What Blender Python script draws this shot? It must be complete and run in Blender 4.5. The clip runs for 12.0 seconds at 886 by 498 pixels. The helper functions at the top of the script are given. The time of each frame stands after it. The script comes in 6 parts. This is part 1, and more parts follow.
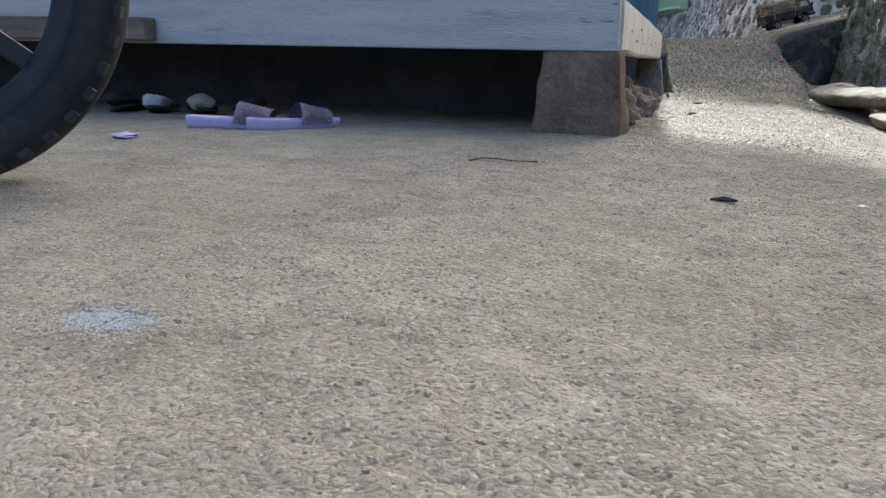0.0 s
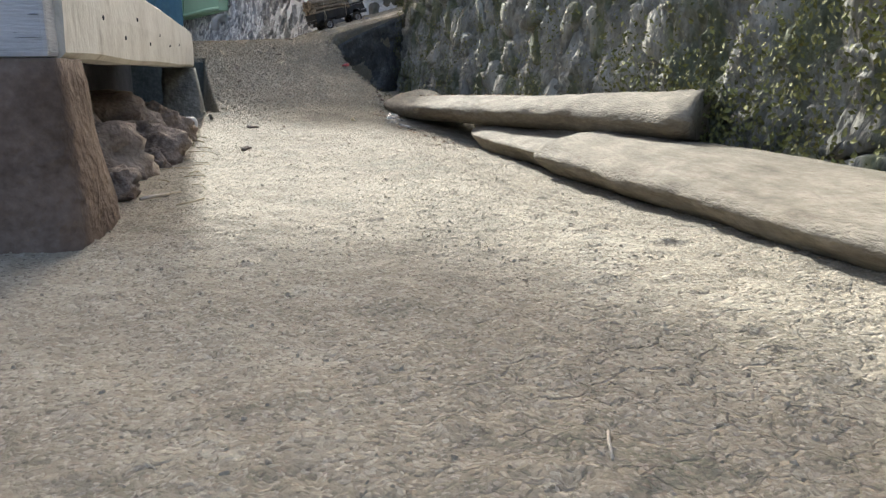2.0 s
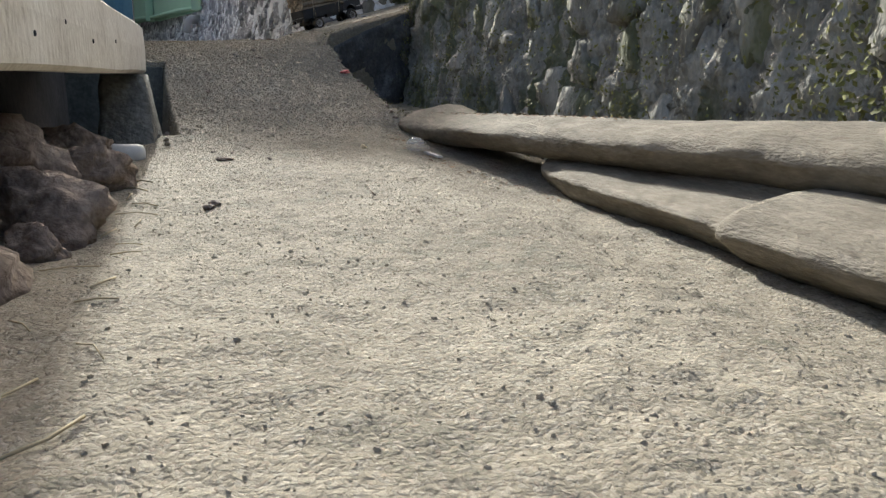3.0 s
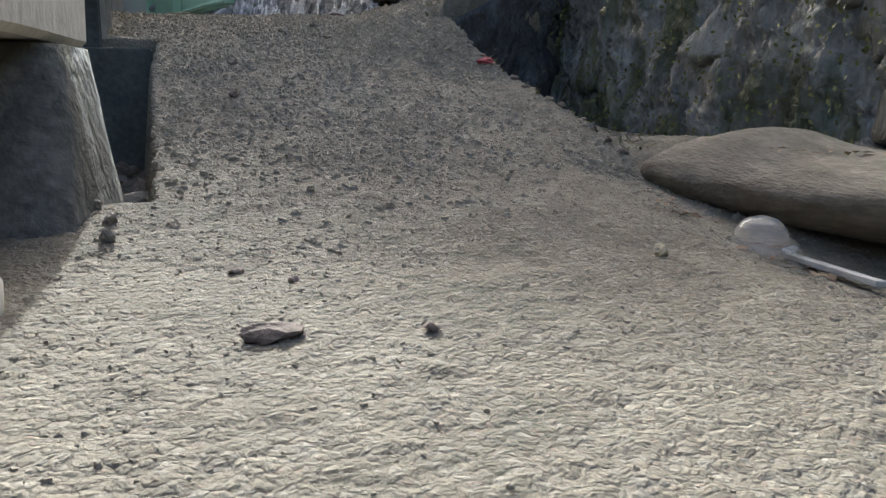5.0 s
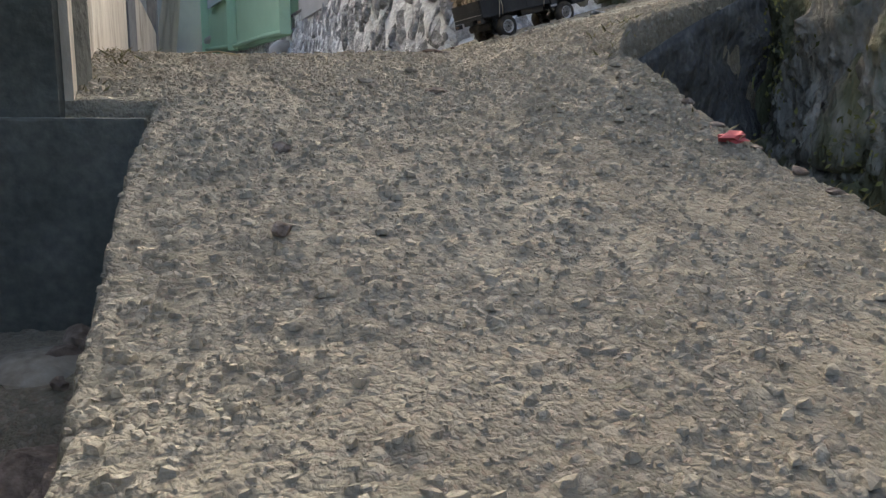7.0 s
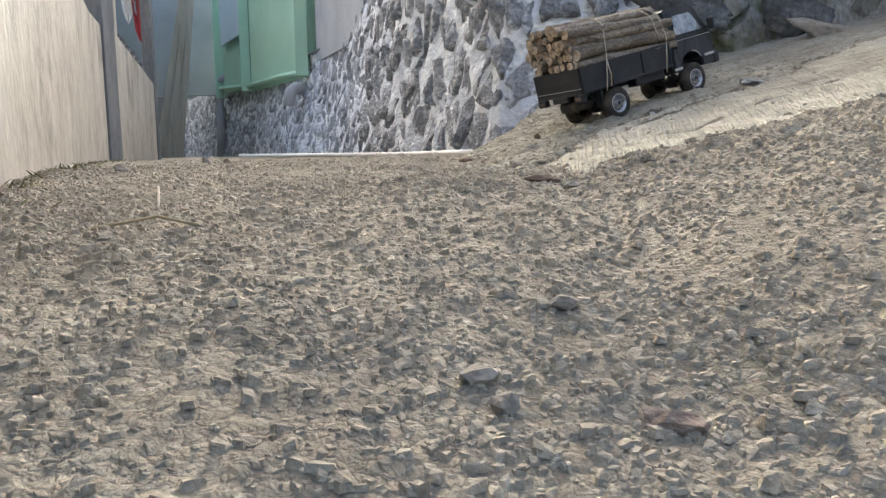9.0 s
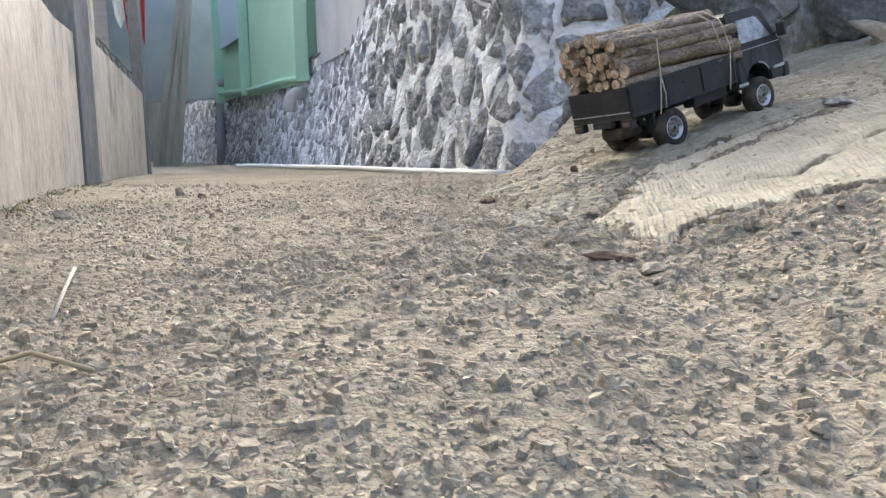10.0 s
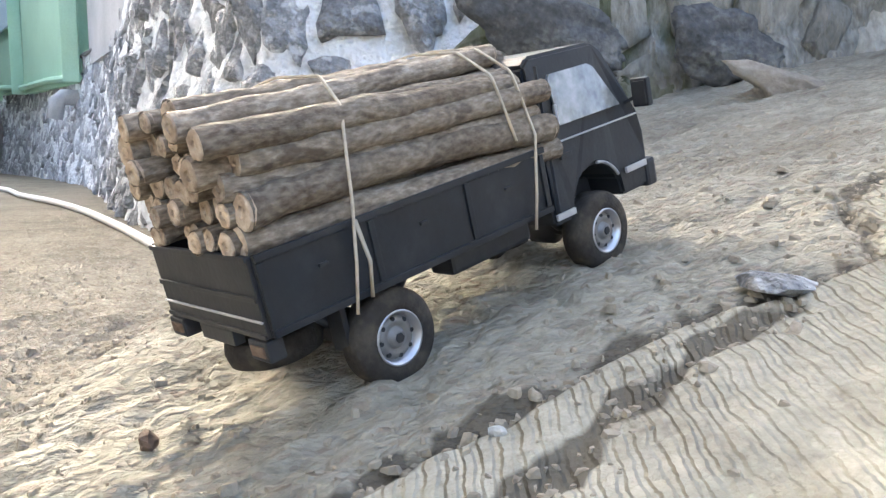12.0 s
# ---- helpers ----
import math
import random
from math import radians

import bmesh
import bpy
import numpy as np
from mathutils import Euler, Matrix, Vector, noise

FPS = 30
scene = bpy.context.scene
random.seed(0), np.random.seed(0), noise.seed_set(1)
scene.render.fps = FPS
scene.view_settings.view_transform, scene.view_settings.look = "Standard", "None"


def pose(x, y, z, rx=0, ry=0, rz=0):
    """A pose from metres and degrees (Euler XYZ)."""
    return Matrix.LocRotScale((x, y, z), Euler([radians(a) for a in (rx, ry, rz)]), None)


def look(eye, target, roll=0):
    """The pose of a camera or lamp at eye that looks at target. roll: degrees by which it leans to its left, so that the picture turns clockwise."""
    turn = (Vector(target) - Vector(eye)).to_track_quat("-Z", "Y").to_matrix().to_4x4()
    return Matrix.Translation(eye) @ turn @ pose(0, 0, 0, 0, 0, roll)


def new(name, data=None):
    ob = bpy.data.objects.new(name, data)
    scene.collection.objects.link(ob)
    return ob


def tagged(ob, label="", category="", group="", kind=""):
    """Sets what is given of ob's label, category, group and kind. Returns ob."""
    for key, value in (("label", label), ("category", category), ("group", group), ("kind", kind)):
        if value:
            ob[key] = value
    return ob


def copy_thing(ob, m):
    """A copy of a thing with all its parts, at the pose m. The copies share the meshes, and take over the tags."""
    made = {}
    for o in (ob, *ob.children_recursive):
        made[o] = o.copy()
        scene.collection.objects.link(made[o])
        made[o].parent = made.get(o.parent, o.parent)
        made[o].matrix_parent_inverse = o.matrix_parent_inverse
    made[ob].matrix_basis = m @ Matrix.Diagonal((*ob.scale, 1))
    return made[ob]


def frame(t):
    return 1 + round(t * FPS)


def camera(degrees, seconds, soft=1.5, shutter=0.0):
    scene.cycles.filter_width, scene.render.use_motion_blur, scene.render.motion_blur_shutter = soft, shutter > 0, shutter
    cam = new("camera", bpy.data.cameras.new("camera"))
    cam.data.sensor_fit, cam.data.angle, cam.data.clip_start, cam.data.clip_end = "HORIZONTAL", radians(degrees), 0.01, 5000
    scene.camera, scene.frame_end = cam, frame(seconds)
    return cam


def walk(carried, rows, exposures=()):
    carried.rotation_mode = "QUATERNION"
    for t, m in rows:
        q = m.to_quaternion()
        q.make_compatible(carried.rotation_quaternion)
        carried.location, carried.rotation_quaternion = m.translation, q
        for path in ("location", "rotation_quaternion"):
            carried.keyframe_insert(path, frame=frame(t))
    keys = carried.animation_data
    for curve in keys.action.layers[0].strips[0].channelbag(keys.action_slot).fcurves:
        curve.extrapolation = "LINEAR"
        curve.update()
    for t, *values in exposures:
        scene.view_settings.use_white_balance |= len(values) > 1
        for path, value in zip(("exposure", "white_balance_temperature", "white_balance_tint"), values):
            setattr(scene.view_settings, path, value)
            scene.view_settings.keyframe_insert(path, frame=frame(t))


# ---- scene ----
cam = camera(58.3, 12.0, soft=1.4)
PATH = [
    (0, (0.21, -2.237, 0.165), (-0.365, -0.378, -0.297), 1.3),
    (0.5, (0.184, -2.043, 0.177), (0.077, -0.101, -0.286), 1.1),
    (1, (0.185, -1.753, 0.183), (0.21, 0.194, -0.274), -0.6),
    (1.5, (0.192, -1.4, 0.18), (0.389, 0.543, -0.251), -0.7),
    (2, (0.222, -1.05, 0.181), (0.667, 0.85, -0.26), -0.4),
    (2.5, (0.234, -0.661, 0.187), (0.727, 1.227, -0.248), -0.2),
    (2.7, (0.233, -0.486, 0.191), (0.728, 1.403, -0.241), -0.2),
    (4.3, (0.252, 0.776, 0.157), (0.774, 2.664, -0.245), 0.9),
    (4.5, (0.242, 0.917, 0.156), (0.74, 2.812, -0.247), 0.8),
    (5, (0.216, 1.21, 0.155), (0.647, 3.121, -0.249), 0.5),
    (5.5, (0.201, 1.42, 0.161), (0.622, 3.333, -0.242), 0.7),
    (6, (0.21, 1.591, 0.18), (0.582, 3.515, -0.222), 0.5),
    (6.5, (0.216, 1.761, 0.199), (0.518, 3.703, -0.173), 0.3),
    (7, (0.2, 1.963, 0.23), (0.506, 3.91, -0.109), 0.3),
    (7.5, (0.191, 2.129, 0.255), (0.497, 4.081, -0.05), 0.3),
    (7.7, (0.191, 2.196, 0.262), (0.5, 4.153, -0.013), 0.3),
    (9.3, (0.198, 2.766, 0.421), (0.446, 4.73, 0.14), -0.9),
    (9.5, (0.202, 2.802, 0.424), (0.448, 4.766, 0.143), -1.0),
    (10, (0.214, 2.971, 0.455), (0.46, 4.936, 0.175), -1.0),
    (10.5, (0.24, 3.168, 0.496), (0.485, 5.133, 0.217), -0.8),
    (11, (0.291, 3.369, 0.523), (0.61, 5.323, 0.246), -0.5),
    (11.5, (0.442, 3.554, 0.551), (0.961, 5.464, 0.269), 0.2),
    (12, (0.597, 3.682, 0.585), (1.212, 5.564, 0.305), 0.7),
]
EXPOSURE = [(0.0, 2.05, 5700), (1.0, 2.2, 5900), (2.0, 2.1, 6100), (2.7, 1.74, 6150), (4.3, 1.74, 5750), (5.5, 1.86, 5700), (7.0, 2.32, 6250), (7.7, 2.5, 6250), (9.3, 2.85, 5950), (10.5, 3.08, 5750), (11.2, 3.2, 5700), (12.0, 3.7, 5950)]
walk(cam, [(t, look(eye, target, roll)) for t, eye, target, roll in PATH], [(t, e, k, 5) for t, e, k in EXPOSURE])

# ---- sky and sun: low sun ahead of the climb, slightly to the left ----
SUN_AZ, SUN_EL = -4.2, 23.0      # degrees from +y, towards +x
world = bpy.data.worlds.new("world")
scene.world = world
world.use_nodes = True
nt = world.node_tree
sky = nt.nodes.new("ShaderNodeTexSky")
sky.sky_type = "NISHITA"
sky.sun_disc = False
sky.sun_elevation, sky.sun_rotation = radians(SUN_EL), radians(SUN_AZ)
sky.air_density, sky.dust_density, sky.ozone_density = 0.55, 9.0, 0.1
bg = nt.nodes["Background"]
bg.inputs["Strength"].default_value = 0.15
nt.links.new(sky.outputs[0], bg.inputs["Color"])
sun_data = bpy.data.lights.new("sun", "SUN")
sun_data.energy, sun_data.angle, sun_data.color = 2.6, radians(1.4), (1.0, 0.955, 0.89)
sun = new("sun", sun_data)
az, el = radians(SUN_AZ), radians(SUN_EL)
sun.matrix_world = look((0, 0, 8), (-math.sin(az) * math.cos(el), -math.cos(az) * math.cos(el), 8 - math.sin(el)))


# ---- materials ----
def material(name, colors, scale=6.0, rough=0.85, bump=0.3, bump_scale=60.0, metal=0.0, fine=90.0, fine_mix=0.35,
             stretch=(1, 1, 1), random_value=0.0, spots=None, spec=0.3, turn=(0, 0, 0), pebble=None, island=0.0, deep=0.01):
    """Two scales of noise mix the colours; a third gives relief. spots: (colour, scale, threshold, strength)."""
    m = bpy.data.materials.new(name)
    m.use_nodes = True
    t = m.node_tree
    n, l = t.nodes, t.links
    b = n["Principled BSDF"]
    co = n.new("ShaderNodeTexCoord")
    mp = n.new("ShaderNodeMapping")
    mp.inputs["Scale"].default_value = stretch
    mp.inputs["Rotation"].default_value = turn
    l.new(co.outputs["Object"], mp.inputs["Vector"])
    a = n.new("ShaderNodeTexNoise")
    a.inputs["Scale"].default_value, a.inputs["Detail"].default_value, a.inputs["Roughness"].default_value = scale, 6, 0.62
    l.new(mp.outputs[0], a.inputs["Vector"])
    f = n.new("ShaderNodeTexNoise")
    f.inputs["Scale"].default_value, f.inputs["Detail"].default_value = fine, 4
    l.new(mp.outputs[0], f.inputs["Vector"])
    mx = n.new("ShaderNodeMix")
    mx.inputs[0].default_value = fine_mix
    l.new(a.outputs["Fac"], mx.inputs[2])
    l.new(f.outputs["Fac"], mx.inputs[3])
    r = n.new("ShaderNodeValToRGB")
    e = r.color_ramp.elements
    span = [0.34 + 0.32 * i / max(1, len(colors) - 1) for i in range(len(colors))]
    while len(e) < len(colors):
        e.new(0.5)
    for i, c in enumerate(colors):
        e[i].position, e[i].color = span[i], (*c, 1)
    l.new(mx.outputs[0], r.inputs[0])
    col = r.outputs[0]
    if spots:
        s = n.new("ShaderNodeTexNoise")
        s.inputs["Scale"].default_value, s.inputs["Detail"].default_value = spots[1], 5
        l.new(mp.outputs[0], s.inputs["Vector"])
        sr = n.new("ShaderNodeValToRGB")
        sr.color_ramp.elements[0].position, sr.color_ramp.elements[1].position = spots[2], spots[2] + 0.09
        l.new(s.outputs["Fac"], sr.inputs[0])
        k = n.new("ShaderNodeMath")
        k.operation = "MULTIPLY"
        k.inputs[1].default_value = spots[3]
        l.new(sr.outputs[0], k.inputs[0])
        sm = n.new("ShaderNodeMix")
        sm.data_type = "RGBA"
        l.new(k.outputs[0], sm.inputs[0])
        l.new(col, sm.inputs[6])
        sm.inputs[7].default_value = (*spots[0], 1)
        col = sm.outputs[2]
    if pebble:
        vo = n.new("ShaderNodeTexVoronoi")
        vo.inputs["Scale"].default_value, vo.inputs["Randomness"].default_value = pebble[0], 1.0
        l.new(mp.outputs[0], vo.inputs["Vector"])
        vr = n.new("ShaderNodeMapRange")
        vr.inputs[3].default_value, vr.inputs[4].default_value = 1 - pebble[1], 1 + pebble[1]
        sx = n.new("ShaderNodeSeparateColor")
        l.new(vo.outputs["Color"], sx.inputs[0])
        l.new(sx.outputs[0], vr.inputs[0])
        vh = n.new("ShaderNodeHueSaturation")
        l.new(vr.outputs[0], vh.inputs["Value"])
        l.new(col, vh.inputs["Color"])
        col = vh.outputs[0]
    if island:
        gi = n.new("ShaderNodeNewGeometry")
        ir = n.new("ShaderNodeMapRange")
        ir.inputs[3].default_value, ir.inputs[4].default_value = 1 - island, 1 + island
        l.new(gi.outputs["Random Per Island"], ir.inputs[0])
        ih = n.new("ShaderNodeHueSaturation")
        l.new(ir.outputs[0], ih.inputs["Value"])
        l.new(col, ih.inputs["Color"])
        col = ih.outputs[0]
    if random_value:
        oi = n.new("ShaderNodeObjectInfo")
        mr = n.new("ShaderNodeMapRange")
        mr.inputs[3].default_value, mr.inputs[4].default_value = 1 - random_value, 1 + random_value
        l.new(oi.outputs["Random"], mr.inputs[0])
        hs = n.new("ShaderNodeHueSaturation")
        l.new(mr.outputs[0], hs.inputs["Value"])
        l.new(col, hs.inputs["Color"])
        col = hs.outputs[0]
    l.new(col, b.inputs["Base Color"])
    b.inputs["Metallic"].default_value = metal
    b.inputs["Specular IOR Level"].default_value = spec
    rr = n.new("ShaderNodeMapRange")
    rr.inputs[3].default_value, rr.inputs[4].default_value = max(0.05, rough - 0.12), min(1.0, rough + 0.1)
    l.new(f.outputs["Fac"], rr.inputs[0])
    l.new(rr.outputs[0], b.inputs["Roughness"])
    if bump:
        h = n.new("ShaderNodeTexNoise")
        h.inputs["Scale"].default_value, h.inputs["Detail"].default_value = bump_scale, 6
        l.new(mp.outputs[0], h.inputs["Vector"])
        bp = n.new("ShaderNodeBump")
        bp.inputs["Strength"].default_value, bp.inputs["Distance"].default_value = bump, deep
        height = h.outputs["Fac"]
        if pebble:
            ad = n.new("ShaderNodeMath")
            ad.operation = "MULTIPLY_ADD"
            ad.inputs[1].default_value = -pebble[2]
            l.new(vo.outputs["Distance"], ad.inputs[0])
            l.new(h.outputs["Fac"], ad.inputs[2])
            height = ad.outputs[0]
        l.new(height, bp.inputs["Height"])
        l.new(bp.outputs[0], b.inputs["Normal"])
    return m


def ground_material(name, colors, chips, relief, comb=0.0, stretch=(1, 1, 1), crust=0.0, deep=0.006, flakes=0.7):
    """Trodden earth: broad patches, grain, and angular chips whose colours vary; chips grow up the climb."""
    m = bpy.data.materials.new(name)
    m.use_nodes = True
    t = m.node_tree
    n, l = t.nodes, t.links
    b = n["Principled BSDF"]

    def tex(kind, scale, detail=4.0, vec=None, rough=0.6):
        k = n.new(kind)
        k.inputs["Scale"].default_value = scale
        if kind == "ShaderNodeTexNoise":
            k.inputs["Detail"].default_value, k.inputs["Roughness"].default_value = detail, rough
        l.new(vec or place.outputs[0], k.inputs["Vector"])
        return k

    def calc(op, a, c, d=None):
        k = n.new("ShaderNodeMath")
        k.operation = op
        for i, v in enumerate((a, c, d)):
            if v is None:
                continue
            if isinstance(v, (int, float)):
                k.inputs[i].default_value = v
            else:
                l.new(v, k.inputs[i])
        return k.outputs[0]

    def blend(fac, a, c, mode="MIX"):
        k = n.new("ShaderNodeMix")
        k.data_type, k.blend_type = "RGBA", mode
        l.new(fac, k.inputs[0])
        l.new(a, k.inputs[6])
        if isinstance(c, tuple):
            k.inputs[7].default_value = (*c, 1)
        else:
            l.new(c, k.inputs[7])
        return k.outputs[2]

    def span(v, lo, hi, to0=0.0, to1=1.0):
        k = n.new("ShaderNodeMapRange")
        k.inputs[1].default_value, k.inputs[2].default_value, k.inputs[3].default_value, k.inputs[4].default_value = lo, hi, to0, to1
        l.new(v, k.inputs[0])
        return k.outputs[0]

    co = n.new("ShaderNodeTexCoord")
    place = n.new("ShaderNodeMapping")
    place.inputs["Scale"].default_value = stretch
    l.new(co.outputs["Object"], place.inputs["Vector"])
    warp = tex("ShaderNodeTexNoise", 70.0, 2.0)
    wv = n.new("ShaderNodeVectorMath")
    wv.operation = "MULTIPLY_ADD"
    wv.inputs[1].default_value = (0.010, 0.010, 0.010)
    l.new(warp.outputs["Color"], wv.inputs[0])
    l.new(place.outputs[0], wv.inputs[2])
    big = tex("ShaderNodeTexNoise", 2.1, 5.0)
    mid = tex("ShaderNodeTexNoise", 17.0, 6.0, rough=0.7)
    fine = tex("ShaderNodeTexNoise", 210.0, 4.0)
    tone = calc("ADD", calc("MULTIPLY", big.outputs["Fac"], 0.42), calc("ADD", calc("MULTIPLY", mid.outputs["Fac"], 0.40), calc("MULTIPLY", fine.outputs["Fac"], 0.18)))
    r = n.new("ShaderNodeValToRGB")
    e = r.color_ramp.elements
    while len(e) < len(colors):
        e.new(0.5)
    for i, c in enumerate(colors):
        e[i].position, e[i].color = 0.36 + 0.28 * i / (len(colors) - 1), (*c, 1)
    l.new(tone, r.inputs[0])
    col = r.outputs[0]
    stain = tex("ShaderNodeTexNoise", 6.5, 4.0)
    col = blend(calc("MULTIPLY", span(stain.outputs["Fac"], 0.56, 0.68), 0.40), col, tuple(c * 0.80 for c in colors[0]))
    # how stony: more up the lane
    sx = n.new("ShaderNodeSeparateXYZ")
    l.new(co.outputs["Object"], sx.inputs[0])
    stony = span(calc("ADD", sx.outputs[1], calc("MULTIPLY", big.outputs["Fac"], 1.2)), 1.3, 2.3, chips[2], chips[3])
    va = tex("ShaderNodeTexVoronoi", chips[0], vec=wv.outputs[0])
    vb = tex("ShaderNodeTexVoronoi", chips[1], vec=wv.outputs[0])
    ca, cb = n.new("ShaderNodeSeparateColor"), n.new("ShaderNodeSeparateColor")
    l.new(va.outputs["Color"], ca.inputs[0])
    l.new(vb.outputs["Color"], cb.inputs[0])
    col = blend(calc("MULTIPLY", span(ca.outputs[1], 0.70, 0.80), calc("MULTIPLY", stony, 0.22)), col, (0.215, 0.198, 0.172))
    col = blend(calc("MULTIPLY", span(ca.outputs[1], 0.16, 0.08), calc("MULTIPLY", stony, 0.22)), col, (0.43, 0.40, 0.345))
    col = blend(calc("MULTIPLY", span(cb.outputs[1], 0.12, 0.05), calc("MULTIPLY", stony, 0.3)), col, (0.25, 0.165, 0.125))
    if crust:
        # pale and dark grit trodden into the lower lane
        near = calc("MULTIPLY", span(sx.outputs[1], 2.2, 1.2), span(big.outputs["Fac"], 0.30, 0.60, 0.5, 1.0))
        col = blend(calc("MULTIPLY", span(cb.outputs[2], 0.20, 0.10), calc("MULTIPLY", near, 0.55)), col, (0.41, 0.372, 0.305))
        col = blend(calc("MULTIPLY", span(cb.outputs[2], 0.86, 0.92), calc("MULTIPLY", near, 0.65)), col, (0.10, 0.086, 0.068))
    hs = n.new("ShaderNodeHueSaturation")
    l.new(calc("ADD", 1.0, calc("MULTIPLY", stony, calc("ADD", span(ca.outputs[0], 0, 1, -0.09, 0.09), span(cb.outputs[0], 0, 1, -0.08, 0.08)))), hs.inputs["Value"])
    l.new(col, hs.inputs["Color"])
    # dark soil caught in the torn seams of the slab
    soil = n.new("ShaderNodeAttribute")
    soil.attribute_name = "soil"
    caught = calc("ADD", soil.outputs["Fac"], calc("MULTIPLY", calc("SUBTRACT", mid.outputs["Fac"], 0.5), calc("MULTIPLY", soil.outputs["Fac"], 1.5)))
    col = blend(calc("MULTIPLY", span(caught, 0.25, 0.75), 0.85), hs.outputs[0], (0.105, 0.09, 0.067))
    l.new(col, b.inputs["Base Color"])
    b.inputs["Specular IOR Level"].default_value = 0.15
    b.inputs["Roughness"].default_value = 0.95
    plates = calc("ADD", calc("SUBTRACT", calc("MULTIPLY", ca.outputs[0], 0.8), calc("MULTIPLY", va.outputs["Distance"], 0.9)),
                  calc("SUBTRACT", calc("MULTIPLY", cb.outputs[0], 0.35), calc("MULTIPLY", vb.outputs["Distance"], 0.4)))
    grain = tex("ShaderNodeTexNoise", 190.0, 6.0, rough=0.7)
    flake = tex("ShaderNodeTexNoise", 45.0, 6.0, rough=0.7)
    h = calc("ADD", calc("MULTIPLY", plates, stony), calc("ADD", calc("MULTIPLY", grain.outputs["Fac"], 0.5), calc("MULTIPLY", flake.outputs["Fac"], flakes)))
    if crust:
        # dried mud broken into hand-sized polygons on the sunny side of the start
        ve = n.new("ShaderNodeTexVoronoi")
        ve.feature = "DISTANCE_TO_EDGE"
        ve.inputs["Scale"].default_value = 27.0
        wide = n.new("ShaderNodeVectorMath")
        wide.operation = "MULTIPLY_ADD"
        wide.inputs[1].default_value = (0.05, 0.05, 0.0)
        l.new(tex("ShaderNodeTexNoise", 25.0, 4.0).outputs["Color"], wide.inputs[0])
        l.new(co.outputs["Object"], wide.inputs[2])
        l.new(wide.outputs[0], ve.inputs["Vector"])
        where = calc("MULTIPLY", span(sx.outputs[0], 0.22, 0.42), span(sx.outputs[1], -0.2, -0.5))
        h = calc("SUBTRACT", h, calc("MULTIPLY", span(ve.outputs["Distance"], 0.0, 0.07, 1.0, 0.0), calc("MULTIPLY", where, crust)))
    if comb:
        # comb marks drawn into the wet concrete
        turn = n.new("ShaderNodeMapping")
        turn.inputs["Rotation"].default_value = (0, 0, radians(17))
        l.new(co.outputs["Object"], turn.inputs["Vector"])
        wave = n.new("ShaderNodeTexWave")
        wave.inputs["Scale"].default_value, wave.inputs["Distortion"].default_value = 32.0, 5.0
        wave.inputs["Detail"].default_value, wave.inputs["Detail Scale"].default_value, wave.inputs["Detail Roughness"].default_value = 4.0, 0.55, 0.65
        l.new(turn.outputs[0], wave.inputs["Vector"])
        worn = tex("ShaderNodeTexNoise", 14.0, 3.0)
        h = calc("ADD", h, calc("MULTIPLY", span(wave.outputs["Fac"], 0.12, 0.62), calc("MULTIPLY", span(worn.outputs["Fac"], 0.32, 0.54, 0.2, 1.0), comb)))
    bp = n.new("ShaderNodeBump")
    bp.inputs["Strength"].default_value, bp.inputs["Distance"].default_value = relief, deep
    l.new(h, bp.inputs["Height"])
    l.new(bp.outputs[0], b.inputs["Normal"])
    return m


EARTH = ground_material("packed_earth", [(0.155, 0.146, 0.107), (0.23, 0.202, 0.151), (0.29, 0.257, 0.193), (0.36, 0.323, 0.248)], (150.0, 340.0, 0.75, 1.0), 1.0, crust=0.7, deep=0.0028, flakes=0.8)
RAMP = ground_material("ramp_concrete", [(0.226, 0.205, 0.153), (0.39, 0.359, 0.276), (0.514, 0.481, 0.376), (0.61, 0.575, 0.463)], (70.0, 180.0, 0.0, 0.3), 1.0, 0.7)
RAMP_EARTH = ground_material("sandy_ramp", [(0.158, 0.143, 0.108), (0.282, 0.257, 0.196), (0.378, 0.35, 0.274), (0.466, 0.437, 0.348)], (120.0, 260.0, 0.2, 1.0), 1.0, 0.0, (0.45, 1.0, 1.0), flakes=1.7)
MORTAR = material("white_mortar", [(0.70, 0.70, 0.69), (0.83, 0.835, 0.83), (0.88, 0.885, 0.88)], 16.0, 0.9, 1.0, 40, spec=0.2, deep=0.03,
                  spots=((0.46, 0.455, 0.44), 22.0, 0.66, 0.5))
STONE = material("grey_stone", [(0.22, 0.222, 0.225), (0.35, 0.35, 0.348), (0.50, 0.50, 0.49)], 16.0, 0.9, 1.0, 60, random_value=0.25, spec=0.2, deep=0.04, fine=130.0, fine_mix=0.4,
                 spots=((0.74, 0.74, 0.73), 26.0, 0.53, 0.75))
MOSS_STONE = material("mossy_stone", [(0.125, 0.12, 0.102), (0.245, 0.235, 0.20), (0.36, 0.345, 0.30)], 12.0, 0.95, 1.0, 30, stretch=(1, 1, 0.4), random_value=0.25, spec=0.15, deep=0.03,
                      spots=((0.085, 0.095, 0.035), 8.0, 0.49, 0.72))
MOSS_BED = material("mossy_bed", [(0.12, 0.117, 0.10), (0.25, 0.24, 0.207), (0.40, 0.385, 0.34)], 11.0, 0.97, 1.0, 36, stretch=(1, 1, 0.4), spec=0.1, deep=0.035,
                    spots=((0.07, 0.082, 0.035), 7.0, 0.50, 0.75))
ROCK = material("rough_rock", [(0.115, 0.085, 0.067), (0.235, 0.185, 0.148), (0.36, 0.30, 0.245)], 11.0, 0.93, 1.0, 35, deep=0.02, spec=0.2)
